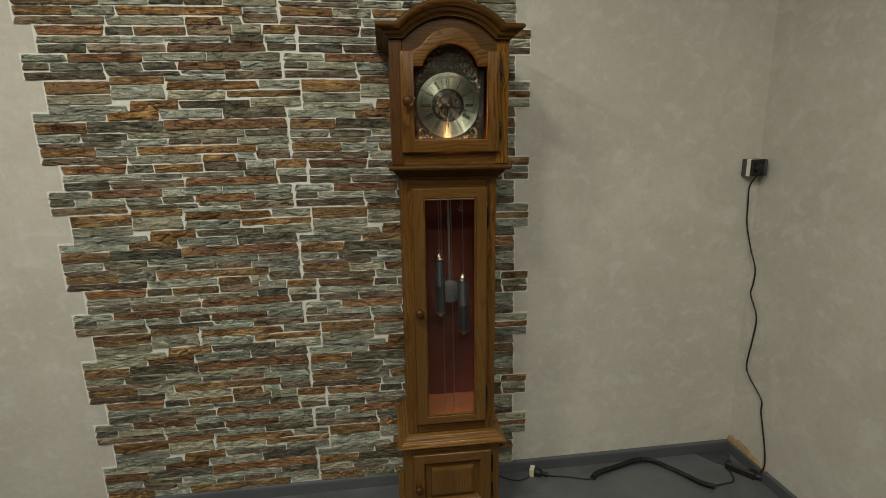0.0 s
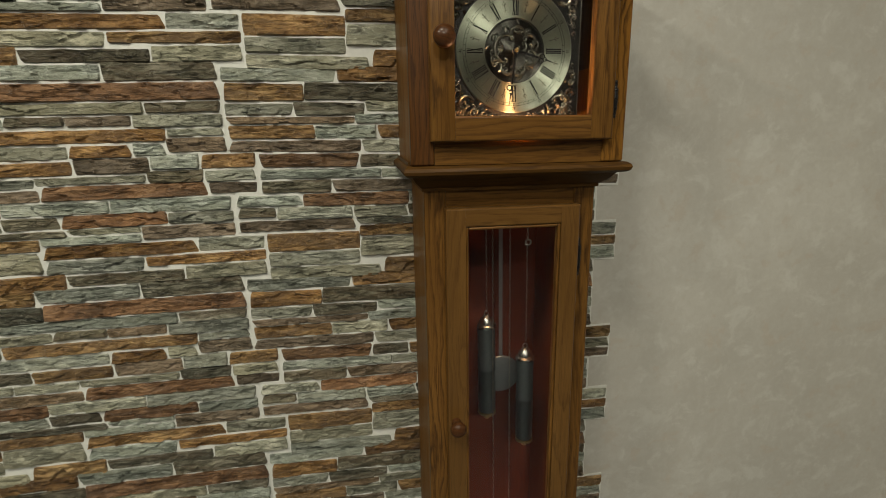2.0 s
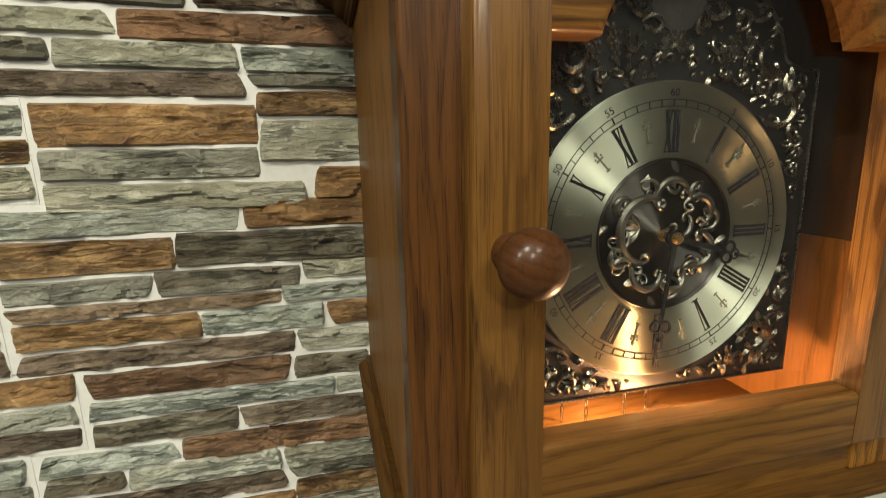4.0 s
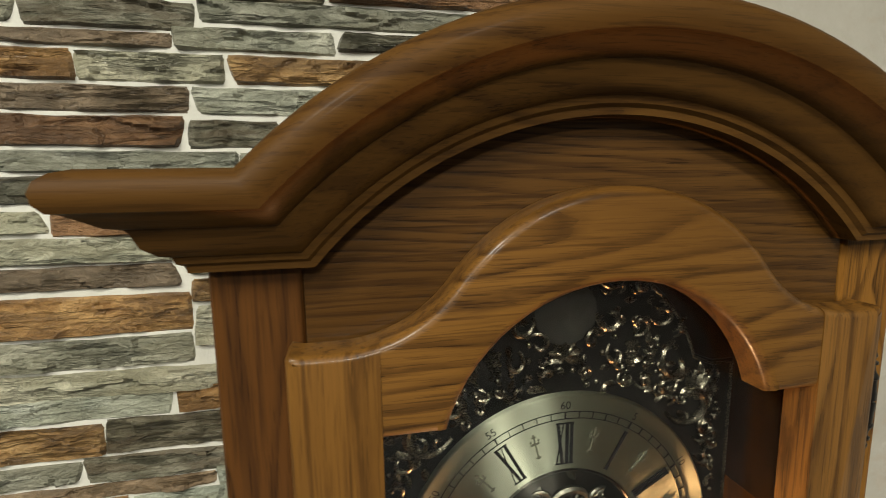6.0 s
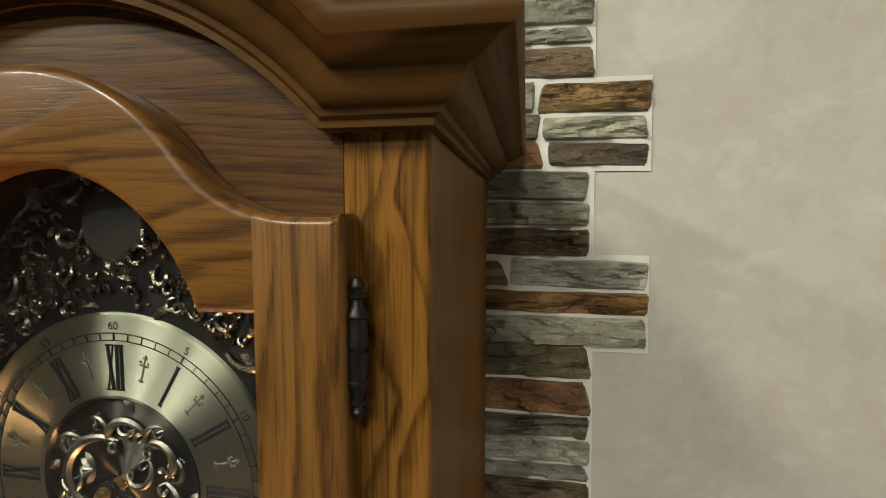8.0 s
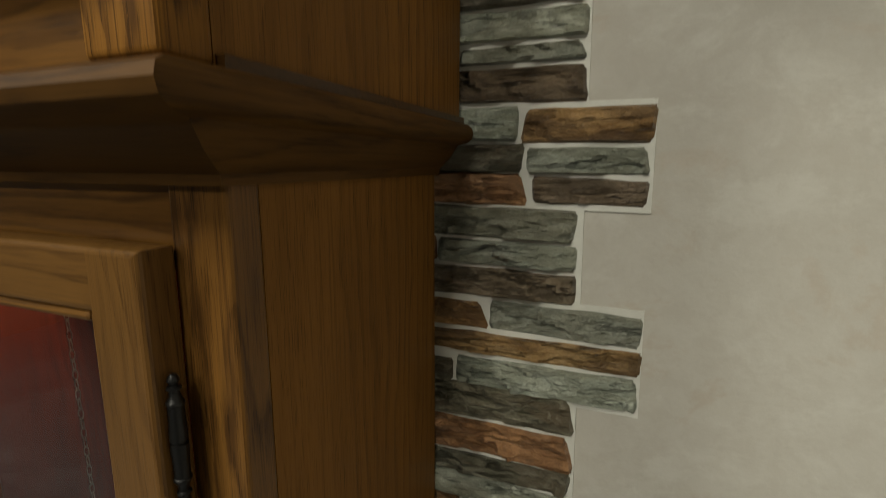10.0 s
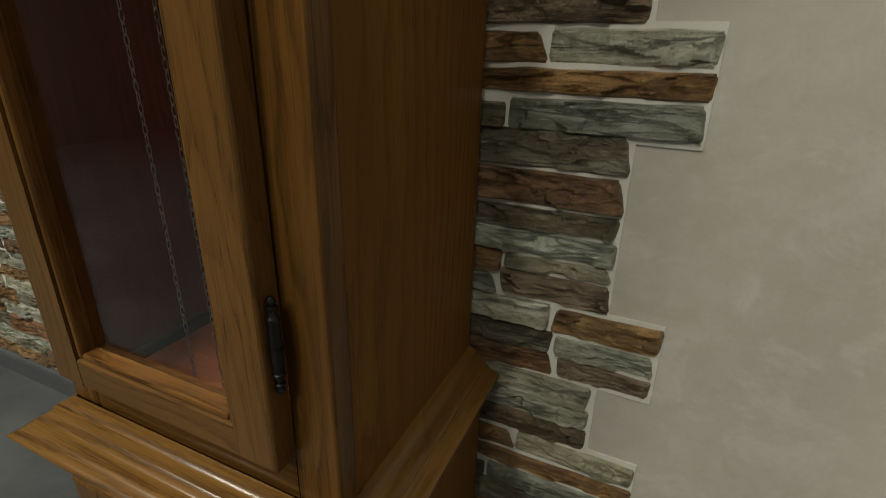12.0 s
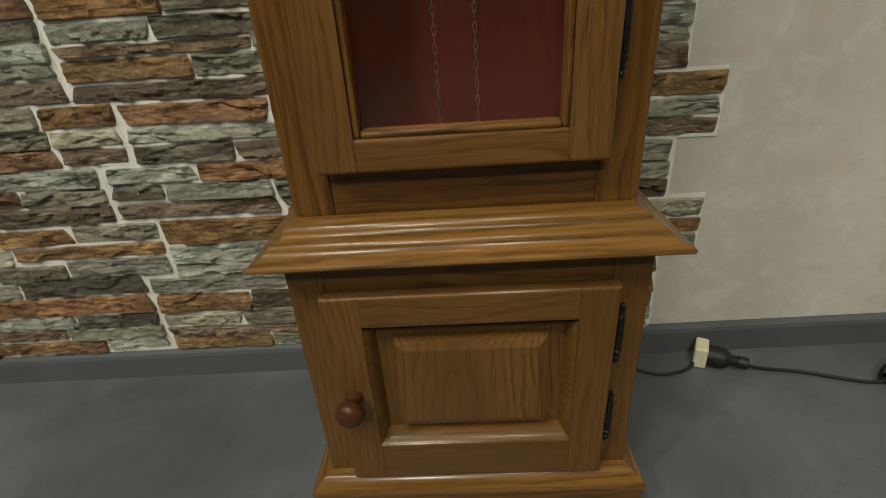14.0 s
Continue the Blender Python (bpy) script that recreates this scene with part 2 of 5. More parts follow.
silver = brushed("brushed_silver_dial", (0.345, 0.372, 0.285), 0.50)
silver_dark = brushed("dark_brushed_centre", (0.075, 0.073, 0.062), 0.4)

glass = bpy.data.materials.new("clear_glass")
glass.use_nodes = True
gb = glass.node_tree.nodes["Principled BSDF"]
gb.inputs["Transmission Weight"].default_value = 1.0
gb.inputs["Roughness"].default_value = 0.0
gb.inputs["IOR"].default_value = 1.36


def plaster():
    m, nt, bsdf = nodes_of("beige_mottled_plaster")
    a = noise_tex(nt, coords(nt, (1, 1, 1)), 2.2, 6, 0.62, 0.8)
    b = noise_tex(nt, coords(nt, (1, 1, 1.25)), 10, 8, 0.66, 0.45)
    c = noise_tex(nt, coords(nt, (1, 1, 1)), 160, 3, 0.6)
    base = mix(nt, ramp(nt, a, [(0.3, (0, 0, 0)), (0.7, (1, 1, 1))]), (0.475, 0.452, 0.40), (0.58, 0.558, 0.50))
    base = mix(nt, ramp(nt, b, [(0.53, (0, 0, 0)), (0.62, (0.44, 0.44, 0.44))]), base, (0.65, 0.64, 0.585))
    base = mix(nt, ramp(nt, b, [(0.37, (0.46, 0.46, 0.46)), (0.43, (0, 0, 0))]), base, (0.51, 0.44, 0.36))
    d = noise_tex(nt, coords(nt, (1, 1, 1)), 42, 6, 0.65, 0.4)
    base = mix(nt, ramp(nt, d, [(0.40, (0.16, 0.16, 0.16)), (0.5, (0, 0, 0))]), base, (0.44, 0.40, 0.34))
    base = mix(nt, ramp(nt, d, [(0.52, (0, 0, 0)), (0.62, (0.12, 0.12, 0.12))]), base, (0.68, 0.665, 0.62))
    nt.links.new(base, bsdf.inputs["Base Color"])
    nt.links.new(ramp(nt, b, [(0.4, (0.75, 0.75, 0.75)), (0.65, (0.5, 0.5, 0.5))]), bsdf.inputs["Roughness"])
    bump(nt, bsdf, math_node(nt, "ADD", math_node(nt, "MULTIPLY", b, 0.7), math_node(nt, "MULTIPLY", c, 0.3)), 0.25, 0.004)
    return m


def concrete_floor():
    m, nt, bsdf = nodes_of("grey_mottled_floor")
    a = noise_tex(nt, coords(nt, (1, 1, 1)), 3.0, 6, 0.65, 0.5)
    b = noise_tex(nt, coords(nt, (1, 1, 1)), 45, 4, 0.6)
    base = mix(nt, ramp(nt, a, [(0.3, (0, 0, 0)), (0.7, (1, 1, 1))]), (0.068, 0.076, 0.083), (0.126, 0.137, 0.145))
    base = mix(nt, ramp(nt, b, [(0.55, (0, 0, 0)), (0.75, (0.3, 0.3, 0.3))]), base, (0.045, 0.048, 0.05))
    nt.links.new(base, bsdf.inputs["Base Color"])
    nt.links.new(ramp(nt, a, [(0.3, (0.32, 0.32, 0.32)), (0.7, (0.5, 0.5, 0.5))]), bsdf.inputs["Roughness"])
    bump(nt, bsdf, b, 0.08, 0.002)
    return m


plaster_mat = plaster()
floor_mat = concrete_floor()
plate_plastic = plain("dark_slate_plastic", (0.048, 0.053, 0.060), 0.4, vary=0.1, scale=14)
skirting_mat = plain("slate_grey_skirting", (0.085, 0.092, 0.10), 0.45, vary=0.08, scale=12)
joint_mat = plain("pale_panel_joint", (0.70, 0.70, 0.645), 0.6, vary=0.08, scale=40, relief=0.002)


def slate(name, colours, streak, streak_amount):
    """Split stone: flaky terraces with chipped edges, dark crevices and mottled colour."""
    m, nt, bsdf = nodes_of(name)
    strata = noise_tex(nt, coords(nt, (15, 30, 32), 0.15), 1.0, 6, 0.62, 0.4)
    broad = noise_tex(nt, coords(nt, (8, 12, 42), 0.15), 1.0, 5, 0.58, 0.3)
    grit = noise_tex(nt, coords(nt, (380, 380, 480), 0.15), 1.0, 4, 0.7)
    flake = noise_tex(nt, coords(nt, (20, 30, 52), 0.15, (0, radians(6), 0)), 1.0, 5, 0.55, 0.5)
    steps = math_node(nt, "SNAP", math_node(nt, "ADD", flake, math_node(nt, "MULTIPLY", grit, 0.02)), 0.065)
    cleft = noise_tex(nt, coords(nt, (8, 26, 72), 0.15, (0, radians(-3), 0)), 1.0, 6, 0.62, 0.25)
    crack = math_node(nt, "ABSOLUTE", math_node(nt, "SUBTRACT", cleft, 0.47))
    where = ramp(nt, broad, [(0.40, (1, 1, 1)), (0.54, (0.12, 0.12, 0.12))])
    seam = math_node(nt, "MULTIPLY", ramp(nt, crack, [(0.0, (1, 1, 1)), (0.012, (0.75, 0.75, 0.75)), (0.035, (0, 0, 0))]), where)
    pit = noise_tex(nt, coords(nt, (58, 60, 104), 0.15), 1.0, 5, 0.58, 0.8)
    base = ramp(nt, strata, [(0.34, colours[0]), (0.48, colours[1]), (0.64, colours[2])])
    base = mix(nt, ramp(nt, broad, [(0.47, (0, 0, 0)), (0.56, (streak_amount,) * 3)]), base, streak)
    base = mix(nt, ramp(nt, pit, [(0.34, (0.22, 0.22, 0.22)), (0.45, (0, 0, 0))]), base, tuple(0.35 * c for c in colours[0]))
    base = mix(nt, ramp(nt, pit, [(0.55, (0, 0, 0)), (0.66, (0.35, 0.35, 0.35))]), base, tuple(min(1, 1.25 * c) for c in colours[2]))
    base = mix(nt, ramp(nt, grit, [(0.36, (0.3, 0.3, 0.3)), (0.50, (0, 0, 0))]), base, tuple(0.4 * c for c in colours[1]))
    base = mix(nt, math_node(nt, "MULTIPLY", seam, 0.22), base, tuple(0.14 * c for c in colours[0]))
    info = nt.nodes.new("ShaderNodeObjectInfo")
    tone = ramp(nt, info.outputs["Random"], [(0.0, (0.78, 0.78, 0.78)), (1.0, (1.55, 1.55, 1.55))])
    hue = ramp(nt, math_node(nt, "FRACT", math_node(nt, "MULTIPLY", info.outputs["Random"], 9.7)), [(0.0, (1.08, 1.0, 0.86)), (0.5, (1.0, 1.0, 1.0)), (1.0, (0.95, 1.0, 1.02))])
    base = mix(nt, 1.0, base, hue, "MULTIPLY")
    nt.links.new(mix(nt, 1.0, base, tone, "MULTIPLY"), bsdf.inputs["Base Color"])
    nt.links.new(ramp(nt, grit, [(0.3, (0.28, 0.28, 0.28)), (0.7, (0.46, 0.46, 0.46))]), bsdf.inputs["Roughness"])
    relief = math_node(nt, "ADD", math_node(nt, "MULTIPLY", steps, 1.15), math_node(nt, "MULTIPLY", grit, 0.08))
    relief = math_node(nt, "ADD", relief, math_node(nt, "MULTIPLY", pit, 0.24))
    relief = math_node(nt, "SUBTRACT", relief, math_node(nt, "MULTIPLY", seam, 0.22))
    bump(nt, bsdf, relief, 1.0, 0.030)
    return m


STONE = {
    "g": slate("grey_green_slate", ((0.165, 0.174, 0.138), (0.305, 0.318, 0.258), (0.48, 0.49, 0.415)), (0.235, 0.232, 0.170), 0.6),
    "d": slate("dark_olive_slate", ((0.06, 0.055, 0.037), (0.13, 0.122, 0.085), (0.25, 0.235, 0.18)), (0.10, 0.076, 0.048), 0.7),
    "b": slate("brown_slate", ((0.075, 0.056, 0.034), (0.172, 0.127, 0.082), (0.305, 0.235, 0.165)), (0.128, 0.100, 0.070), 0.6),
    "r": slate("rust_slate", ((0.085, 0.046, 0.022), (0.228, 0.120, 0.057), (0.37, 0.212, 0.108)), (0.148, 0.090, 0.054), 0.6),
    "o": slate("ochre_slate", ((0.07, 0.036, 0.015), (0.25, 0.142, 0.054), (0.44, 0.28, 0.125)), (0.12, 0.073, 0.036), 0.75),
}


# ---- mesh tools ----
def link(name, bm, material, parent=None, label="", smooth=False):
    me = bpy.data.meshes.new(name)
    bmesh.ops.recalc_face_normals(bm, faces=bm.faces[:])
    bm.to_mesh(me)
    bm.free()
    me.materials.append(material)
    if smooth:
        me.polygons.foreach_set("use_smooth", [True] * len(me.polygons))
        me.set_sharp_from_angle(angle=radians(38))
    ob = new(name, me)
    if parent:
        ob.parent = parent
    if label:
        tagged(ob, label)
    return ob


def part(name, bm, material, parent, label="", smooth=False):
    return link(name, bm, material, parent, label, smooth)


def empty(name, m, label, category, group="", kind=""):
    ob = new(name)
    ob.empty_display_size = 0.1
    ob.matrix_world = m
    return tagged(ob, label, category, group, kind)


def add_box(bm, x0, x1, y0, y1, z0, z1, bevel=0.0, seg=2):
    r = bmesh.ops.create_cube(bm, size=1.0)
    vs = r["verts"]
    for v in vs:
        v.co = (x0 + (v.co.x + 0.5) * (x1 - x0), y0 + (v.co.y + 0.5) * (y1 - y0), z0 + (v.co.z + 0.5) * (z1 - z0))
    if bevel:
        es = list({e for v in vs for e in v.link_edges})
        bmesh.ops.bevel(bm, geom=es, offset=bevel, segments=seg, profile=0.5, affect="EDGES")
    return bm


def box(x0, x1, y0, y1, z0, z1, bevel=0.0, seg=2):
    return add_box(bmesh.new(), x0, x1, y0, y1, z0, z1, bevel, seg)


def board(outline, y_back, y_front, bevel=0.0, seg=3, keep=None):
    """A board cut to an outline in x and z; its front edge is rounded, but for points where keep(x, z) is false."""
    bm = bmesh.new()
    back = [bm.verts.new((x, y_back, z)) for x, z in outline]
    front = [bm.verts.new((x, y_front, z)) for x, z in outline]
    n = len(outline)
    bm.faces.new(back)
    bm.faces.new(front[::-1])
    for i in range(n):
        j = (i + 1) % n
        bm.faces.new((back[i], front[i], front[j], back[j]))
    bmesh.ops.recalc_face_normals(bm, faces=bm.faces[:])
    if bevel:
        es = []
        for i in range(n):
            a, b = front[i], front[(i + 1) % n]
            mx, mz = (a.co.x + b.co.x) / 2, (a.co.z + b.co.z) / 2
            if keep is None or keep(mx, mz):
                es.append(bm.edges.get((a, b)))
        bmesh.ops.bevel(bm, geom=es, offset=bevel, segments=seg, profile=0.5, affect="EDGES")
    return bm


def arc(cx, cz, r, a0, a1, n):
    return [(cx + r * math.cos(radians(a0 + (a1 - a0) * i / n)), cz + r * math.sin(radians(a0 + (a1 - a0) * i / n))) for i in range(n + 1)]


def add_grid(bm, rows, closed_u=False, closed_v=False):
    vs = [[bm.verts.new(p) for p in row] for row in rows]
    nu, nv = len(vs), len(vs[0])
    for i in range(nu if closed_u else nu - 1):
        for j in range(nv if closed_v else nv - 1):
            a, b, c, d = vs[i][j], vs[(i + 1) % nu][j], vs[(i + 1) % nu][(j + 1) % nv], vs[i][(j + 1) % nv]
            bm.faces.new((a, b, c, d))
    return vs


def add_tube(bm, pts, radius, sides=8, caps=True):
    """A tube along points; radius is a number or one for each point."""
    pts = [Vector(p) for p in pts]
    rows = []
    up = Vector((0.13, 0.97, 0.21)).normalized()
    for i, p in enumerate(pts):
        t = (pts[min(i + 1, len(pts) - 1)] - pts[max(i - 1, 0)]).normalized()
        u = up - t * up.dot(t)
        if u.length < 1e-4:
            u = t.orthogonal()
        u.normalize()
        w = t.cross(u)
        r = radius[i] if isinstance(radius, (list, tuple)) else radius
        rows.append([p + (u * math.cos(2 * math.pi * k / sides) + w * math.sin(2 * math.pi * k / sides)) * r for k in range(sides)])
    vs = add_grid(bm, rows, closed_v=True)
    if caps:
        bm.faces.new(vs[0][::-1])
        bm.faces.new(vs[-1])
    return bm


def add_lathe(bm, profile, centre, axis="z", sides=24):
    """Turns (radius, height) pairs round an axis through centre."""
    rows = []
    for r, h in profile:
        row = []
        for k in range(sides):
            a = 2 * math.pi * k / sides
            c, s = max(r, 1e-5) * math.cos(a), max(r, 1e-5) * math.sin(a)
            row.append({"z": (centre[0] + c, centre[1] + s, centre[2] + h), "y": (centre[0] + c, centre[1] + h, centre[2] + s), "x": (centre[0] + h, centre[1] + c, centre[2] + s)}[axis])
        rows.append(row)
    vs = add_grid(bm, rows, closed_v=True)
    bm.faces.new(vs[0][::-1])
    bm.faces.new(vs[-1])
    return bm


def spline(points, n=8):
    """A smooth line through points."""
    p = [Vector(q) for q in points]
    p = [p[0] * 2 - p[1]] + p + [p[-1] * 2 - p[-2]]
    out = []
    for i in range(1, len(p) - 2):
        for k in range(n):
            t = k / n
            out.append(0.5 * (2 * p[i] + (p[i + 1] - p[i - 1]) * t + (2 * p[i - 1] - 5 * p[i] + 4 * p[i + 1] - p[i + 2]) * t * t + (3 * p[i] - p[i - 1] - 3 * p[i + 1] + p[i + 2]) * t ** 3))
    out.append(p[-2])
    return out


# ---- room ----
XL, XR, YB = -4.6, 1.478, -8.5


def shell(name, bm, material, label, category):
    return tagged(link(name, bm, material), label, category, kind="structure")


shell("floor", box(XL - 0.15, XR + 0.15, YB - 0.15, 0.15, -0.12, 0.0), floor_mat, "smooth grey mottled concrete-look floor", "floor")
shell("wall_north", box(XL - 0.15, XR + 0.15, 0.0, 0.15, 0.0, CEILING), plaster_mat, "beige mottled decorative plaster wall behind the clock", "wall")
shell("wall_east", box(XR, XR + 0.15, -1.3, 0.0, 0.0, CEILING), plaster_mat, "beige plaster side wall with a socket cord", "wall")
# out of view; dark plaster from here on holds the bounce light down
shell("wall_east_far", box(XR + 0.002, XR + 0.15, YB, -1.3, 0.0, CEILING), far_plaster, "unseen side wall further back, darkened to cut bounce light", "wall")
shell("wall_west", box(XL - 0.15, XL, YB, 0.0, 0.0, CEILING), far_plaster, "unseen side wall, darkened to cut bounce light", "wall")
shell("wall_south", box(XL - 0.15, XR + 0.15, YB - 0.15, YB, 0.0, CEILING), room_plaster, "plain grey plaster wall facing the clock", "wall")
shell("ceiling", box(XL - 0.15, XR + 0.15, YB - 0.15, 0.15, CEILING, CEILING + 0.1), ceiling_paint, "plain grey painted ceiling", "ceiling")


def skirting_profile():
    return [(0, 0), (-0.0145, 0), (-0.0145, 0.046), (-0.0125, 0.053), (-0.006, 0.0565), (0, 0.0575)]


def skirting_run(a, b, inward):
    """A skirting board from a to b on the floor, standing out by inward."""
    bm = bmesh.new()
    a, b, n = Vector((*a, 0)), Vector((*b, 0)), Vector((*inward, 0))
    rows = [[p - n * d + Vector((0, 0, h)) for d, h in skirting_profile()] for p in (a, b)]
    vs = add_grid(bm, rows, closed_v=True)
    bm.faces.new(vs[0][::-1])
    bm.faces.new(vs[1])
    return bm


shell("baseboard_north", skirting_run((XL, 0), (XR - 0.0145, 0), (0, -1)), skirting_mat, "slate-grey plastic skirting along the clock wall", "baseboard")
shell("baseboard_east", skirting_run((XR, -0.0), (XR, YB), (-1, 0)), skirting_mat, "slate-grey plastic skirting along the side wall", "baseboard")
for px, py, power in PANELS:
    light = empty("ceiling_light", pose(px, py, CEILING), "square lit ceiling panel with a white frame", "ceiling light", "ceiling lights")
    bm = bmesh.new()
    for x0, x1, y0, y1 in ((-0.20, 0.20, -0.20, -0.18), (-0.20, 0.20, 0.18, 0.20), (-0.20, -0.18, -0.18, 0.18), (0.18, 0.20, -0.18, 0.18)):
        add_box(bm, x0, x1, y0, y1, -0.045, 0.0)
    part("frame", bm, white_plastic, light)
    part("diffuser", box(-0.18, 0.18, -0.18, 0.18, -0.03, -0.02), diffuser, light, "glowing white diffuser")


# ---- longcase clock ----
clock = empty("longcase_clock", pose(0.032, 0, 0, 0, 0.66, 0), "tall honey-oak longcase clock with an arched hood", "clock")
BACK = -0.014


def moulding(name, rows_of, profile, material, side, label=""):
    """A moulding round the front and both sides, mitred: rows_of gives a corner line for each (out, height) of the profile."""
    lines = [rows_of(d, h) for d, h in profile]
    rows = [[line[i] for line in lines] for i in range(len(lines[0]))]
    bm = bmesh.new()
    add_grid(bm, rows[1:-1], closed_v=True)
    front = part(name, bm, material, clock, label, smooth=True)
    for pair in (rows[:2], rows[:-3:-1]):
        bm = bmesh.new()
        vs = add_grid(bm, pair, closed_v=True)
        bm.faces.new(vs[0])
        part("side_return", bm, side, front, smooth=True)
    return front


def three_sides(half, front):
    return lambda d, h: [(-half - d, BACK, h), (-half - d, front - d, h), (half + d, front - d, h), (half + d, BACK, h)]


# plinth and base
moulding("plinth_cap", three_sides(0.190, -0.303), [(0, 0.052), (0.024, 0.052), (0.024, 0.059), (0.021, 0.063), (0.017, 0.064), (0.015, 0.067), (0.009, 0.072), (0.006, 0.0725), (0.004, 0.076), (0, 0.077)], wood_lip, wood_lip_y)
foot = [(-0.212, 0.0), (-0.150, 0.0)] + [(-0.150 + 0.02 * math.sin(radians(a)), 0.024 - 0.024 * math.cos(radians(a))) for a in range(15, 91, 15)] + [(0.130 + 0.02 - 0.02 * math.sin(radians(a)), 0.024 - 0.024 * math.cos(radians(a))) for a in range(90, 14, -15)] + [(0.150, 0.0), (0.212, 0.0), (0.212, 0.0519), (-0.212, 0.0519)]
part("plinth_front", board(foot, -0.304, -0.325, 0.002, 2), wood_h, clock)
for s in (-1, 1):
    x0, x1 = sorted((s * 0.212, s * 0.192))
    part("plinth_side", box(x0, x1, -0.3038, BACK, 0.0, 0.0519, 0.0015), wood_y, clock)

BF = -0.303
for s in (-1, 1):
    x0, x1 = sorted((s * 0.190, s * 0.150))
    part("base_post", box(x0, x1, BF, BF + 0.022, 0.052, 0.392, 0.002), wood_vs, clock)
    x0, x1 = sorted((s * 0.189, s * 0.170))
    part("base_side", box(x0, x1, BF + 0.0225, BACK, 0.052, 0.392), wood_dv, clock)
part("base_top_rail", box(-0.1498, 0.1498, BF + 0.001, BF + 0.022, 0.338, 0.392), wood_hs, clock)
part("base_bottom_rail", box(-0.1498, 0.1498, BF + 0.001, BF + 0.022, 0.052, 0.090), wood_hs, clock)
part("base_back", box(-0.1698, 0.1698, BACK - 0.008, BACK, 0.052, 0.392), wood_dv, clock)


def knob(parent, x, y, z, r):
    """A turned mushroom knob that stands out from a door face at y."""
    prof = [(0.0, 0.0), (r * 0.62, 0.0), (r * 0.60, -r * 0.25), (r * 0.42, -r * 0.5), (r * 0.40, -r * 0.8), (r * 0.62, -r * 1.05), (r * 0.92, -r * 1.3), (r, -r * 1.6), (r * 0.93, -r * 1.92), (r * 0.7, -r * 2.18), (r * 0.38, -r * 2.32), (0.0, -r * 2.37)]
    return part("knob", add_lathe(bmesh.new(), prof, (x, y, z), "y", 24), wood_knob, parent, "turned dark wooden knob", smooth=True)


def hinge(parent, x, y, z, length):
    """A pin hinge with a finial at each end."""
    r, h = 0.0049, length / 2
    half = [(0.0, h), (0.0018, h), (0.0030, h - 0.002), (0.0033, h - 0.0036), (0.0020, h - 0.0058), (0.0021, h - 0.0066), (0.0040, h - 0.0072), (0.0040, h - 0.0084), (0.0026, h - 0.0092), (0.0031, h - 0.0125), (0.0043, h - 0.0150), (r, h - 0.0158), (r, h - 0.0172), (r * 0.86, h - 0.0178), (r * 0.92, h * 0.22), (r * 0.98, h * 0.16), (r * 0.98, 0.0010), (r * 0.75, 0.0006)]
    prof = [(q, -w) for q, w in half] + half[::-1]
    bm = add_lathe(bmesh.new(), prof, (x, y, z), "z", 12)
    return part("hinge", bm, black_iron, parent, "blackened metal pin hinge", smooth=True)


def slat(x0, x1, y0, y1, z0, z1, bevel, along, skip=None):
    """A board whose edges along one axis are rounded, but for those at the place skip on the axis across."""
    bm = box(x0, x1, y0, y1, z0, z1)
    across = 2 if along == 0 else 0
    es = []
    for e in bm.edges:
        a, b = e.verts[0].co, e.verts[1].co
        ends = abs(a[across] - b[across]) > 0.001
        if abs(a[along] - b[along]) > 0.001 and (skip is None or abs(a[across] - skip) > 0.0005) or ends and along == 2:
            es.append(e)
    bmesh.ops.bevel(bm, geom=es, offset=bevel, segments=3, profile=0.5, affect="EDGES")
    return bm


def framed_door(name, half, z0, z1, y0, y1, stile, top, bottom, label, lip=0.004):
    """Stiles and rails of a door; returns the left stile, which carries the other parts."""
    door = part(name, slat(-half, -half + stile, y1, y0, z0, z1, lip, 2, -half + stile), wood_vs, clock, label)
    part("stile", slat(half - stile, half, y1, y0, z0, z1, lip, 2, half - stile), wood_vs, door)
    for low, high, name in ((z1 - top, z1, "top_rail"), (z0, z0 + bottom, "bottom_rail")):
        part(name, slat(-half + stile + 0.0002, half - stile - 0.0002, y1 + 0.0003, y0, low, high, lip, 0), wood_hs, door)
    return door


# base door with a raised panel
bdoor = framed_door("base_door", 0.155, 0.081, 0.3555, BF - 0.001, BF - 0.019, 0.041, 0.040, 0.060, "base door with a raised panel, shut", 0.004)


def ring_of_boards(name, x0, x1, z0, z1, w, y_in, y_out, material, parent):
    """A sloping bead along the inside of a frame, from y_out at the frame to y_in."""
    bm = bmesh.new()
    prof = [(0.0, y_out), (w * 0.35, y_out + (y_in - y_out) * 0.15), (w * 0.75, y_out + (y_in - y_out) * 0.6), (w, y_in)]
    rows = [[(x0 + d, y, z0 + d), (x1 - d, y, z0 + d), (x1 - d, y, z1 - d), (x0 + d, y, z1 - d)] for d, y in prof]
    add_grid(bm, rows, closed_v=True)
    return part(name, bm, material, parent, smooth=True)


ring_of_boards("inner_bead", -0.1138, 0.1138, 0.141, 0.3153, 0.010, BF + 0.0042, BF - 0.0180, wood_hs, bdoor)
bm = bmesh.new()
rows = [[(-w, y, 0.228 - hgt), (w, y, 0.228 - hgt), (w, y, 0.228 + hgt), (-w, y, 0.228 + hgt)] for w, hgt, y in ((0.1130, 0.0868, BF + 0.004), (0.0860, 0.0645, BF + 0.002), (0.0842, 0.0628, BF - 0.0100), (0.0740, 0.0530, BF - 0.0150), (0.0725, 0.0515, BF - 0.0152))]
vs = add_grid(bm, rows, closed_v=True)
bm.faces.new(vs[-1])
part("raised_panel", bm, wood_vs, bdoor, "raised fielded oak panel")
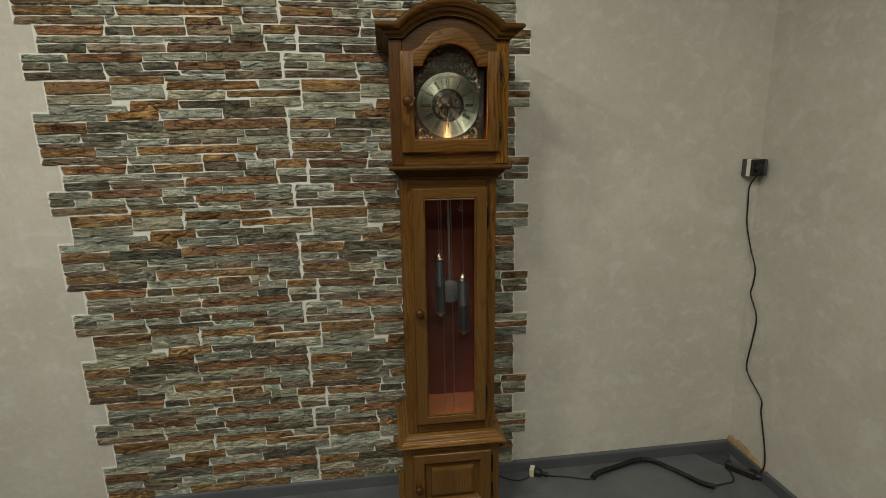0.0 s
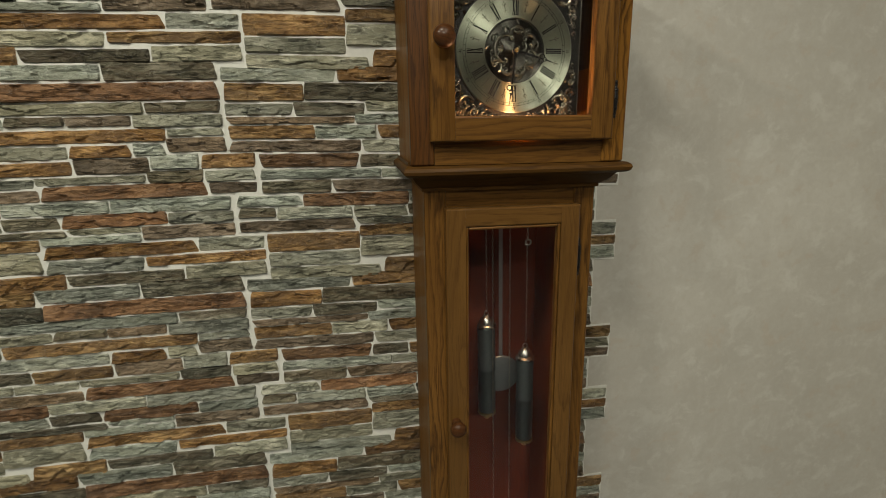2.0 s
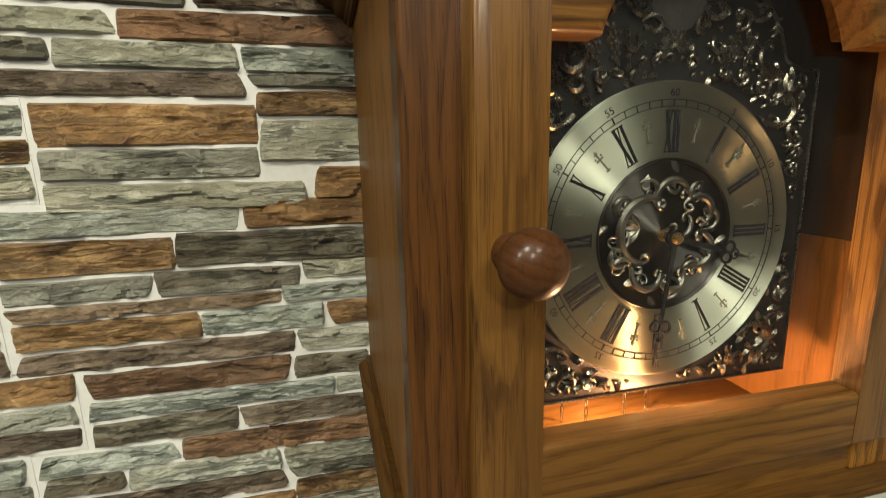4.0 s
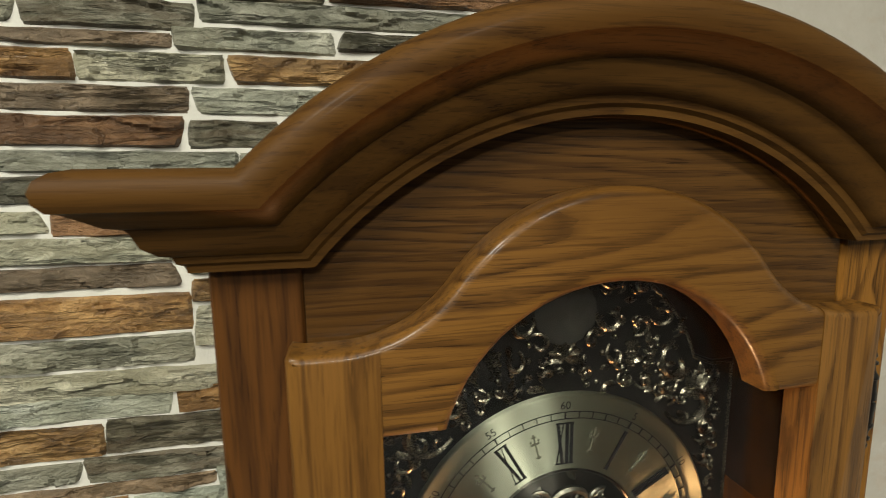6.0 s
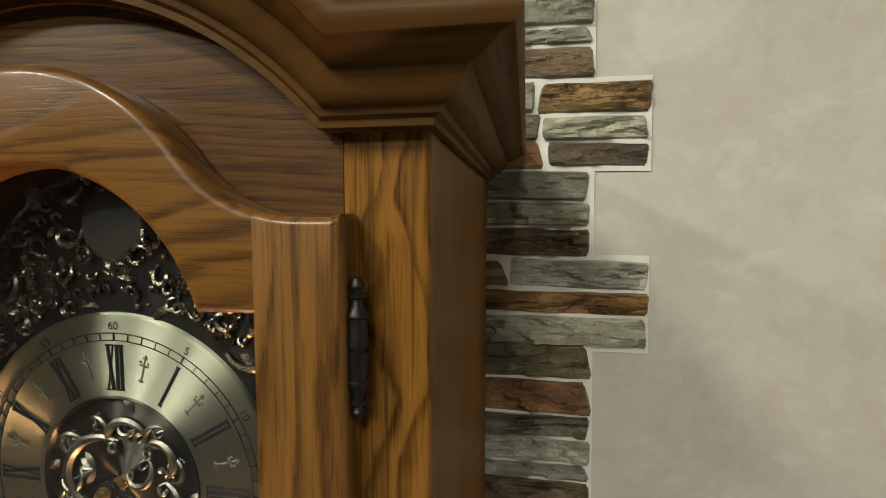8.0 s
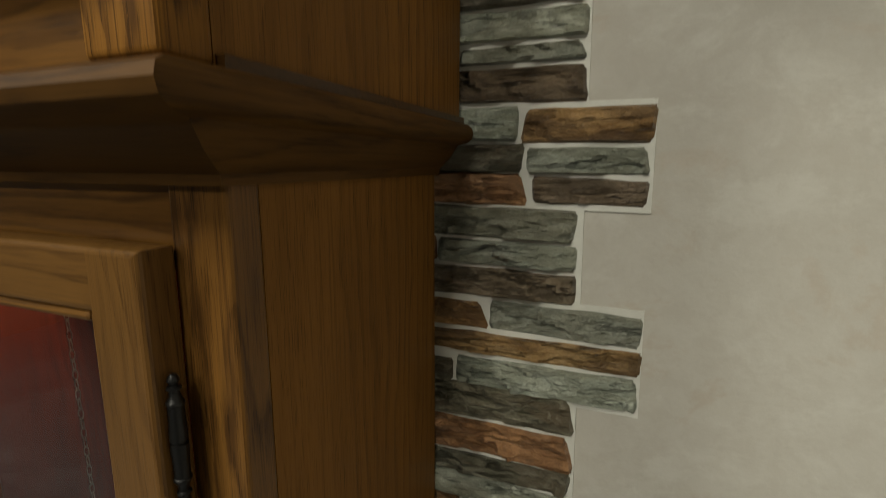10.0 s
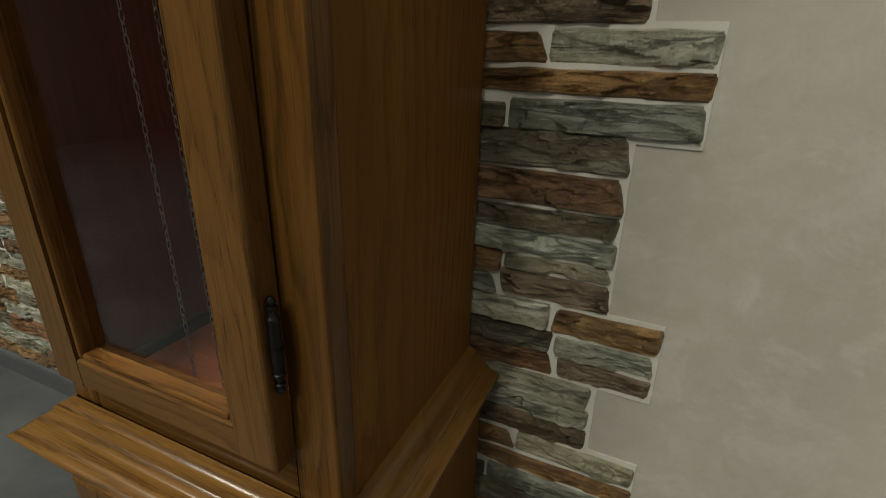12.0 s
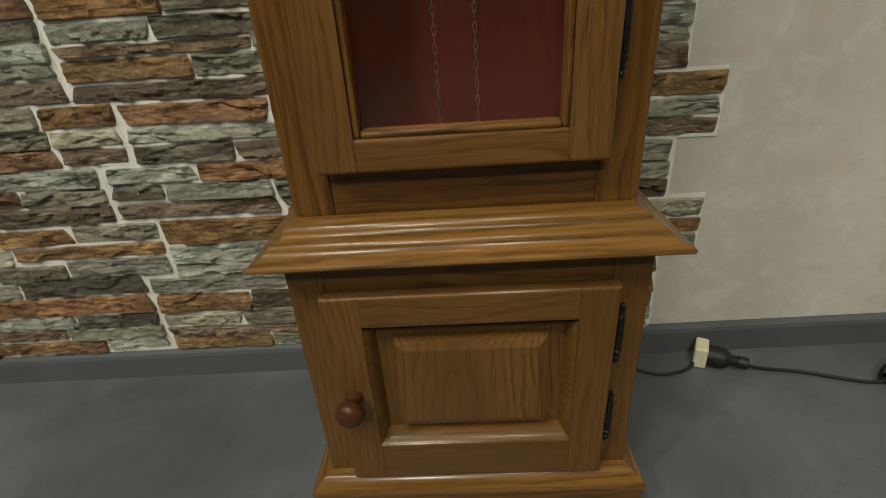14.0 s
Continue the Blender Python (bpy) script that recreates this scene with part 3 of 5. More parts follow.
knob(bdoor, -0.1355, BF - 0.0185, 0.222, 0.0165)
hinge(bdoor, 0.1590, BF - 0.012, 0.292, 0.078)
hinge(bdoor, 0.1590, BF - 0.012, 0.170, 0.078)

# moulding between base and trunk
moulding("waist_moulding", three_sides(0.164, -0.2925), [(0, 0.387), (0.0198, 0.387), (0.0264, 0.392), (0.0418, 0.397), (0.0462, 0.3985), (0.0474, 0.4005), (0.0470, 0.4030), (0.0452, 0.4045), (0.0410, 0.4056), (0.0365, 0.4074), (0.0330, 0.4098), (0.0312, 0.4122), (0.0298, 0.4124), (0.0292, 0.4142), (0.0280, 0.4164), (0.0252, 0.4181), (0.0215, 0.4192), (0.0182, 0.4207), (0.0160, 0.4228), (0.0154, 0.4248), (0.0143, 0.4276), (0.0112, 0.4302), (0.0072, 0.4320), (0.0036, 0.4330), (0.0030, 0.436), (0, 0.436)], wood_lip, wood_lip_y)

# trunk
TF, T0, T1 = -0.290, 0.4325, 1.432
for s in (-1, 1):
    x0, x1 = sorted((s * 0.170, s * 0.128))
    part("trunk_post", box(x0, x1, TF, TF + 0.024, T0, T1, 0.003, 3), wood_v, clock)
    x0, x1 = sorted((s * 0.1685, s * 0.152))
    part("trunk_side", box(x0, x1, TF + 0.0242, BACK, T0, T1), wood_dv, clock)
part("trunk_bottom_rail", box(-0.1278, 0.1278, TF + 0.001, TF + 0.024, T0, 0.494), wood_h, clock)
part("trunk_top_rail", box(-0.1278, 0.1278, TF + 0.003, TF + 0.024, 1.376, T1), wood_h, clock)
part("trunk_back", box(-0.1518, 0.1518, BACK - 0.008, BACK, T0, 1.50), wood_red, clock, "reddish veneered back board")
part("trunk_floor", box(-0.1518, 0.1518, TF + 0.0245, BACK - 0.0085, T0, 0.450), wood_floor, clock)
for s in (-1, 1):
    x0, x1 = sorted((s * 0.1515, s * 0.1485))
    part("trunk_lining", box(x0, x1, TF + 0.0248, BACK - 0.0085, 0.4505, T1), wood_dark_red, clock)
    x0, x1 = sorted((s * 0.1484, s * 0.1390))
    part("floor_batten", box(x0, x1, TF + 0.0250, BACK - 0.0087, 0.4502, 0.4635, 0.002), black_strip, clock, "dark strip along the foot of the lining")

TD = TF - 0.0005
tdoor = framed_door("trunk_door", 0.1325, 0.484, 1.392, TD, TD - 0.0235, 0.038, 0.036, 0.031, "tall glazed trunk door, shut", 0.0035)
for s, name in ((-1, "glazing_bead"), (1, "glazing_bead")):
    x0, x1 = sorted((s * 0.0944, s * 0.0885))
    part(name, box(x0, x1, TD - 0.0215, TD - 0.004, 0.5152, 1.3555, 0.0025, 2), wood_v, tdoor)
part("glazing_bead", box(-0.0882, 0.0882, TD - 0.0215, TD - 0.004, 0.5152, 0.5215, 0.0025, 2), wood_h, tdoor)
part("glazing_bead", box(-0.0882, 0.0882, TD - 0.0215, TD - 0.004, 1.3495, 1.3555, 0.0025, 2), wood_h, tdoor)
pane = part("glass_pane", box(-0.0938, 0.0938, TD - 0.0095, TD - 0.0065, 0.5156, 1.355), glass, tdoor, "clear glass pane")
pane.visible_shadow = False
knob(tdoor, -0.1165, TD - 0.023, 0.946, 0.0165)
hinge(tdoor, 0.1365, TD - 0.013, 1.285, 0.078)
hinge(tdoor, 0.1365, TD - 0.013, 0.590, 0.076)

# moulding under the hood, deeper in front than at the sides
def hood_sides(d, h):
    return [(-0.170 - d, BACK, h), (-0.170 - d, TF - d * 1.65, h), (0.170 + d, TF - d * 1.65, h), (0.170 + d, BACK, h)]


# the crown's darkened oak gives this moulding the shade below the hood
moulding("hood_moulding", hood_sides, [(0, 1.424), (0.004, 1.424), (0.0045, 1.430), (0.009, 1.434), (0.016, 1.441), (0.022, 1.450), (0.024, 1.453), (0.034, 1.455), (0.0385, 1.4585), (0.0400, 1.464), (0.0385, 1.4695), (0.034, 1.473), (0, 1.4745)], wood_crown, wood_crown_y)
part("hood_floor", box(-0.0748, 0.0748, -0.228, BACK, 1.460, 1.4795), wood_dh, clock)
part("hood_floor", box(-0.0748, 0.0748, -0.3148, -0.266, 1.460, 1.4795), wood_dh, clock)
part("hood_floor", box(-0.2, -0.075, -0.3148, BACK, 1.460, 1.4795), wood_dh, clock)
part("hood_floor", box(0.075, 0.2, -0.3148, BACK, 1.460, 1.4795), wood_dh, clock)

# hood
HF = -0.342
ZC, RI = 1.7414, 0.1966
for s in (-1, 1):
    x0, x1 = sorted((s * 0.1965, s * 0.155))
    # the left post's shade is in its colour; the right post is lighter
    part("hood_post", box(x0, x1, HF, HF + 0.026, 1.4745, 1.884, 0.003, 3), wood_swirl if s > 0 else wood_post_shaded, clock)
    x0, x1 = sorted((s * 0.1950, s * 0.181))
    part("hood_side", box(x0, x1, HF + 0.0262, BACK, 1.4745, 1.884), wood_dv, clock)
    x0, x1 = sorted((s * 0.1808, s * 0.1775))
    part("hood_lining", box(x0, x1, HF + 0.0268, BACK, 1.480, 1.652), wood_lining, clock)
    # upper part of the lining: the dark tone stands for shade
    part("hood_lining", box(x0, x1, HF + 0.0268, BACK, 1.6523, 1.884), wood_lining_shade, clock, "upper lining with shade put into its dark tone")
part("hood_bottom_rail", box(-0.1548, 0.1548, HF + 0.003, HF + 0.026, 1.4745, 1.521), wood_h, clock)
part("hood_back", box(-0.177, 0.177, BACK - 0.008, BACK, 1.4745, 1.90), wood_dv, clock)
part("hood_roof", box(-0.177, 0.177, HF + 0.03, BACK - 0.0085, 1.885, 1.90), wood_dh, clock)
# fascia: brown oak with the crown's shade mixed into its colour
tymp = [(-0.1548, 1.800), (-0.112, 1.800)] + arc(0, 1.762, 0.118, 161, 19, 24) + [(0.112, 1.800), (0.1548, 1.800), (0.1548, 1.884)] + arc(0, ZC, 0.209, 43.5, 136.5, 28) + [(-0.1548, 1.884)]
part("arched_fascia", board(tymp, HF + 0.026, HF + 0.002), wood_dh, clock, "brown arched oak fascia, toned darker for the crown's shade")

CROWN = [(0, 0.0), (0.004, 0.0), (0.0045, 0.003), (0.0075, 0.0045), (0.0085, 0.0075), (0.0125, 0.0085), (0.0175, 0.0125), (0.020, 0.0185), (0.0215, 0.0205), (0.0265, 0.0215), (0.033, 0.0255), (0.0365, 0.0275), (0.0395, 0.0280), (0.0420, 0.0312), (0.0426, 0.0352), (0.0412, 0.0390), (0.0375, 0.0418), (0.032, 0.0432), (0.0, 0.0436)]


def crown_line(d, h):
    """Sides, straight ends and arch of the crown at one point of its profile."""
    z, r = 1.8705 + h, RI + h * 1.12
    x = math.sqrt(r * r - (z - ZC) ** 2)
    a0 = math.atan2(z - ZC, -x)
    a1 = math.atan2(z - ZC, x)
    w, f = 0.1965 + d * 0.96, HF + 0.0025 if d == 0 else HF - 0.009 - d * 0.85
    line = [(-w, BACK, z), (-w, f, z)]
    line += [(r * math.cos(a0 + (a1 - a0) * i / 44), f, ZC + r * math.sin(a0 + (a1 - a0) * i / 44)) for i in range(45)]
    return line + [(w, f, z), (w, BACK, z)]


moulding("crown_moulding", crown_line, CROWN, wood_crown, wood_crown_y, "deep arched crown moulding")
roof = arc(0, ZC, RI + 0.046, 45, 135, 30)
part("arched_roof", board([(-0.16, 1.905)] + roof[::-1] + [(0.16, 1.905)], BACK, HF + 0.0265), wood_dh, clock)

# hood door
HD0, HD1 = HF - 0.0005, HF - 0.0205
R1, C1, XF, ZF = 0.1045, 1.7995, 0.1415, 1.832
R2 = (XF ** 2 + (ZF - C1) ** 2 - R1 ** 2) / (2 * (R1 - ZF + C1))
MEET = math.degrees(math.atan2(ZF + R2 - C1, XF))
a_fil = arc(XF, ZF + R2, R2, 268, 180 + MEET, 14)
ogee = [(0.1215, ZF + R2 - math.sqrt(R2 ** 2 - (XF - 0.1215) ** 2))]
right = [p for p in a_fil if p[0] < 0.1205] + arc(0, C1, R1, MEET, 90, 18)[1:]
top_rail = [(0.1213, 1.7885), ogee[0]] + right + [(-x, z) for x, z in right[::-1][1:]] + [(-ogee[0][0], ogee[0][1]), (-0.1213, 1.7885), (-0.0904, 1.7885)] + arc(0, 1.762, 0.0945, 163, 17, 28) + [(0.0904, 1.7885)]
hdoor = part("hood_door", board(top_rail, HD0, HD1, 0.0055, 5, lambda x, z: abs(x) < 0.1212), wood_h, clock, "arched glazed hood door, shut", smooth=True)


def door_stile(s):
    top = [(0.1215, ogee[0][1])] + [p for p in a_fil[::-1] if 0.1225 < p[0] < 0.1412] + [(0.1445, 1.832), (0.156, 1.832), (0.161, 1.8335), (0.163, 1.8305)]
    out = [(s * x, z) for x, z in [(0.1215, 1.515), *top, (0.163, 1.515)]]
    return board(out, HD0, HD1 - 0.0004, 0.004, 3, lambda x, z: abs(x) > 0.1216)


for s in (-1, 1):
    part("stile", door_stile(s), wood_v, hdoor, smooth=True)
part("bottom_rail", board([(-0.1213, 1.515), (0.1213, 1.515), (0.1213, 1.557), (-0.1213, 1.557)], HD0, HD1, 0.0035, 3, lambda x, z: abs(x) < 0.118), wood_h, hdoor)
hg = [(-0.1285, 1.553), (0.1285, 1.553), (0.1285, 1.796)] + arc(0, 1.762, 0.101, 22, 158, 24) + [(-0.1285, 1.796)]
pane = part("glass_pane", board(hg, HD0 + 0.0035, HD0 + 0.0008), glass, hdoor, "clear arched glass pane")
pane.visible_shadow = False
knob(hdoor, -0.1425, HD1 - 0.0005, 1.677, 0.0180)
hinge(hdoor, 0.1665, HD1 + 0.007, 1.774, 0.063)
hinge(hdoor, 0.1665, HD1 + 0.007, 1.583, 0.064)

# ---- dial ----
DZ, DY = 1.669, -0.304
plate_line = [(-0.1235, 1.549), (0.1235, 1.549), (0.1235, 1.785), (0.1085, 1.785)] + arc(0, 1.764, 0.0975, 16, 164, 30) + [(-0.1085, 1.785), (-0.1235, 1.785)]
dial = part("dial_plate", board(plate_line, DY + 0.003, DY, 0.0008, 1), plate_metal, clock, "blackened dial plate with cast scrollwork")
dial.location.x = -0.004
rim = bmesh.new()
inset = [(x * 0.985, DZ + (z - DZ) * 0.985) for x, z in plate_line]
add_tube(rim, [(x, DY - 0.0006, z) for x, z in inset + inset[:1]], 0.0012, 6)
part("plate_rim", rim, relief_metal, dial, smooth=True)


def at_dial(bm, name, material, parent, label="", smooth=False):
    """A part whose origin is the dial's centre."""
    ob = part(name, bm, material, parent, label, smooth)
    ob.data.transform(Matrix.Translation((0, -DY, -DZ)))
    ob.location = (0, DY, DZ)
    return ob


ring_prof = [(0.0530, 0.0), (0.0530, -0.0026), (0.0540, -0.0032), (0.060, -0.0032), (0.08, -0.0032), (0.1015, -0.0032), (0.1030, -0.0042), (0.1045, -0.0042), (0.1055, -0.0034), (0.1055, 0.0)]
bm = bmesh.new()
rows = [[(r * math.cos(2 * math.pi * k / 96), DY + y, DZ + r * math.sin(2 * math.pi * k / 96)) for k in range(96)] for r, y in ring_prof]
add_grid(bm, rows, closed_v=True)
chapter = at_dial(bm, "chapter_ring", silver, dial, "brushed silver chapter ring", True)
bm = bmesh.new()
rows = [[(r * math.cos(2 * math.pi * k / 64), DY + y, DZ + r * math.sin(2 * math.pi * k / 64)) for k in range(64)] for r, y in [(0.0, -0.0008), (0.02, -0.0008), (0.0522, -0.0008), (0.0525, -0.0032), (0.0538, -0.0044), (0.0546, -0.0033)]]
rows[0] = [(0.0004 * math.cos(2 * math.pi * k / 64), DY - 0.0008, DZ + 0.0004 * math.sin(2 * math.pi * k / 64)) for k in range(64)]
add_grid(bm, rows, closed_v=True)
at_dial(bm, "dial_centre", silver_dark, dial, "dark recessed dial centre", True)
bm = bmesh.new()
add_grid(bm, [[(r * math.cos(2 * math.pi * k / 72), DY + y, DZ + r * math.sin(2 * math.pi * k / 72)) for k in range(72)] for r, y in ((0.0527, -0.0010), (0.0530, -0.0046), (0.0548, -0.0051), (0.0572, -0.0040), (0.0580, -0.0031))], closed_v=True)
at_dial(bm, "inner_rim", silver, chapter, "pale bevelled rim round the dial centre", True)

INK_Y = DY - 0.0036


def add_bar(bm, pts, y):
    """A flat stroke cut to four points in dial coordinates."""
    lo = [bm.verts.new((x, y + 0.0004, DZ + z)) for x, z in pts]
    hi = [bm.verts.new((x, y, DZ + z)) for x, z in pts]
    bm.faces.new(hi)
    for i in range(len(pts)):
        j = (i + 1) % len(pts)
        bm.faces.new((lo[i], lo[j], hi[j], hi[i]))


def polar(r, clockwise):
    a = radians(90 - clockwise)
    return Vector((r * math.cos(a), r * math.sin(a)))


def numeral(text, hour):
    """A radial Roman numeral made of thick and thin strokes."""
    bm = bmesh.new()
    ang = hour * 30
    out, side = polar(1, ang), polar(1, ang + 90)
    width = {"I": 0.0031, "V": 0.0060, "X": 0.0062}
    x = -sum(width[c] for c in text) / 2
    r0, r1 = 0.0585, 0.0858

    def stroke(xa, xb, w):
        pts = [out * r0 + side * (xa - w / 2), out * r0 + side * (xa + w / 2), out * r1 + side * (xb + w / 2), out * r1 + side * (xb - w / 2)]
        add_bar(bm, [(p.x, p.y) for p in pts], INK_Y)
    for c in text:
        w = width[c]
        if c == "I":
            stroke(x + w / 2, x + w / 2, 0.0021)
        elif c == "V":
            stroke(x + w / 2 - 0.0006, x + 0.0014, 0.0021)
            stroke(x + w / 2 + 0.0006, x + w - 0.0010, 0.0007)
        else:
            stroke(x + w - 0.0014, x + 0.0014, 0.0021)
            stroke(x + 0.0010, x + w - 0.0010, 0.0007)
        x += w
    lo, hi = -sum(width[c] for c in text) / 2, sum(width[c] for c in text) / 2
    for r in (r0, r1):
        pts = [out * (r - 0.0004) + side * lo, out * (r - 0.0004) + side * hi, out * (r + 0.0004) + side * hi, out * (r + 0.0004) + side * lo]
        add_bar(bm, [(p.x, p.y) for p in pts], INK_Y - 0.0001)
    return part("numeral", bm, ink, chapter_holder)


chapter_holder = dial
for hour, text in enumerate(("I", "II", "III", "IIII", "V", "VI", "VII", "VIII", "IX", "X", "XI", "XII"), 1):
    numeral(text, hour)
    bm = bmesh.new()
    out, side = polar(1, hour * 30 - 15), polar(1, hour * 30 + 75)
    for a, b, w in ((0.0660, 0.0810, 0.0011), (0.0665, 0.0675, 0.0038), (0.0760, 0.0772, 0.0060), (0.0808, 0.0818, 0.0030)):
        pts = [out * a - side * w / 2, out * a + side * w / 2, out * b + side * w / 2, out * b - side * w / 2]
        add_bar(bm, [(p.x, p.y) for p in pts], INK_Y)
    for dx, r in ((0.0026, 0.0786), (-0.0026, 0.0786), (0.0, 0.0826)):
        c = out * r + side * dx
        add_bar(bm, [(c.x + 0.0008 * math.cos(k * math.pi / 3), c.y + 0.0008 * math.sin(k * math.pi / 3)) for k in range(6)], INK_Y - 0.0001)
    part("half_hour_mark", bm, faint_ink, dial)
bm = bmesh.new()
for r in (0.0885, 0.0930):
    for k in range(96):
        a, b = polar(r, k * 3.75), polar(r, (k + 1) * 3.75)
        c, d = polar(r + 0.00045, (k + 1) * 3.75), polar(r + 0.00045, k * 3.75)
        add_bar(bm, [(p.x, p.y) for p in (a, b, c, d)], INK_Y)
for k in range(60):
    out, side = polar(1, k * 6), polar(1, k * 6 + 90)
    w = 0.0010 if k % 5 == 0 else 0.0005
    pts = [out * 0.0887 - side * w / 2, out * 0.0887 + side * w / 2, out * 0.0931 + side * w / 2, out * 0.0931 - side * w / 2]
    add_bar(bm, [(p.x, p.y) for p in pts], INK_Y)
part("minute_track", bm, ink, dial)
for k in range(5, 61, 5):
    cu = bpy.data.curves.new("minute_number", "FONT")
    cu.body, cu.size, cu.align_x, cu.align_y = str(k), 0.0072, "CENTER", "CENTER"
    tmp = new("minute_number", cu)
    me = bpy.data.meshes.new_from_object(tmp)
    bpy.data.objects.remove(tmp)
    me.name = "minute_number"
    me.materials.append(ink)
    p = polar(0.0975, k * 6)
    ob = new("minute_number", me)
    ob.parent = dial
    ob.matrix_basis = Matrix.Translation((p.x, INK_Y, DZ + p.y)) @ Matrix.Rotation(radians(k * 6), 4, "Y") @ Matrix.Rotation(radians(90), 4, "X")


def add_scroll(bm, x, z, size, start, turns, hand, thick, y, lift=0.002):
    """A cast C-scroll: a spiral bead that swells and tapers."""
    turns *= 0.7
    n = max(10, int(18 * abs(turns)))
    pts, rad = [], []
    for i in range(n + 1):
        t = i / n
        a = radians(start) + hand * t * turns * 2 * math.pi
        r = size * (1 - 0.78 * t ** 0.8)
        pts.append((x + r * math.cos(a), y - lift * math.sin(math.pi * min(1, t * 1.1)), DZ + z + r * math.sin(a)))
        rad.append(0.8 * thick * (0.35 + 0.75 * math.sin(math.pi * (0.12 + 0.8 * t))))
    add_tube(bm, pts, rad, 6)


def add_bead(bm, x, z, r, y, flat=0.6):
    add_lathe(bm, [(0, 0), (r, 0), (r * 0.9, -r * flat * 0.5), (r * 0.55, -r * flat * 0.9), (0, -r * flat)], (x, y, DZ + z), "y", 8)


def add_leaf(bm, x, z, angle, length, width, y):
    """A pointed leaf with a raised midrib."""
    d, s = Vector((math.cos(radians(angle)), math.sin(radians(angle)))), Vector((-math.sin(radians(angle)), math.cos(radians(angle))))
    rows = []
    for i in range(6):
        t = i / 5
        w = width * math.sin(math.pi * (0.08 + 0.9 * t)) ** 0.8
        c = Vector((x, z)) + d * length * t
        rows.append([(c.x + s.x * w * k, y - (0.0024 if k == 0 else 0.0014 if abs(k) < 1 else 0) * math.sin(math.pi * (0.1 + 0.85 * t)), DZ + c.y + s.y * w * k) for k in (-1, -0.45, 0, 0.45, 1)])
    add_grid(bm, rows)


def corner_ornament(sx, sz):
    """Leafy scrollwork that fills one corner of the dial plate."""
    bm = bmesh.new()
    cx, cz, y = sx * 0.092, sz * 0.092, DY - 0.0006
    h = sx * sz
    for dx, dz, size, start, turns, hand, thick in ((-0.002, -0.002, 0.0185, 200, 1.35, 1, 0.0034), (-0.020, 0.012, 0.0085, 20, 1.4, -1, 0.0022), (0.012, -0.021, 0.0085, 70, 1.4, 1, 0.0022), (-0.037, 0.016, 0.0062, 190, 1.3, 1, 0.0018), (0.016, -0.038, 0.0062, 260, 1.3, -1, 0.0018), (-0.050, 0.018, 0.0045, 20, 1.2, -1, 0.0014), (0.018, -0.051, 0.0045, 80, 1.2, 1, 0.0014), (0.014, 0.014, 0.0060, 45, 1.1, -1, 0.0018)):
        st = start if sx > 0 else 180 - start
        st = st if sz > 0 else -st
        add_scroll(bm, cx + sx * dx, cz + sz * dz, size, st, turns, hand * h, thick, y)
    base = math.degrees(math.atan2(sz, sx))
    for k in range(-3, 4):
        add_leaf(bm, cx + sx * 0.001, cz + sz * 0.001, base + k * 21, 0.021 - abs(k) * 0.0012, 0.0030, y)
    for k in range(9):
        t = k / 8
        add_bead(bm, sx * (0.107 - 0.085 * t), sz * (0.111 - 0.002 * math.sin(9 * t)), 0.0016, y)
        add_bead(bm, sx * 0.1115, sz * (0.107 - 0.085 * t), 0.0016, y)
    fill = random.Random(31 + h)
    for gx in range(12):
        for gz in range(12):
            x, z = 0.012 + 0.0088 * gx + fill.uniform(-0.002, 0.002), 0.012 + 0.0088 * gz + fill.uniform(-0.002, 0.002)
            if math.hypot(x, z) < 0.1115 or x > 0.112 or z > 0.112:
                continue
            turn, kind = fill.uniform(0, 360), fill.random()
            if kind < 0.55:
                add_leaf(bm, sx * x, sz * z, turn, 0.0095, 0.0026, y)
            else:
                add_scroll(bm, sx * x, sz * z, fill.uniform(0.0035, 0.0055), turn, 1.3, h, 0.0016, y)
    return part("corner_ornament", bm, relief_metal, dial, "cast leafy scroll ornament", smooth=True)


for sx in (-1, 1):
    for sz in (-1, 1):
        corner_ornament(sx, sz)
arch_orn = bmesh.new()
AY = DY - 0.0006
BOSS = (0.0, 0.157)
rnd = random.Random(11)
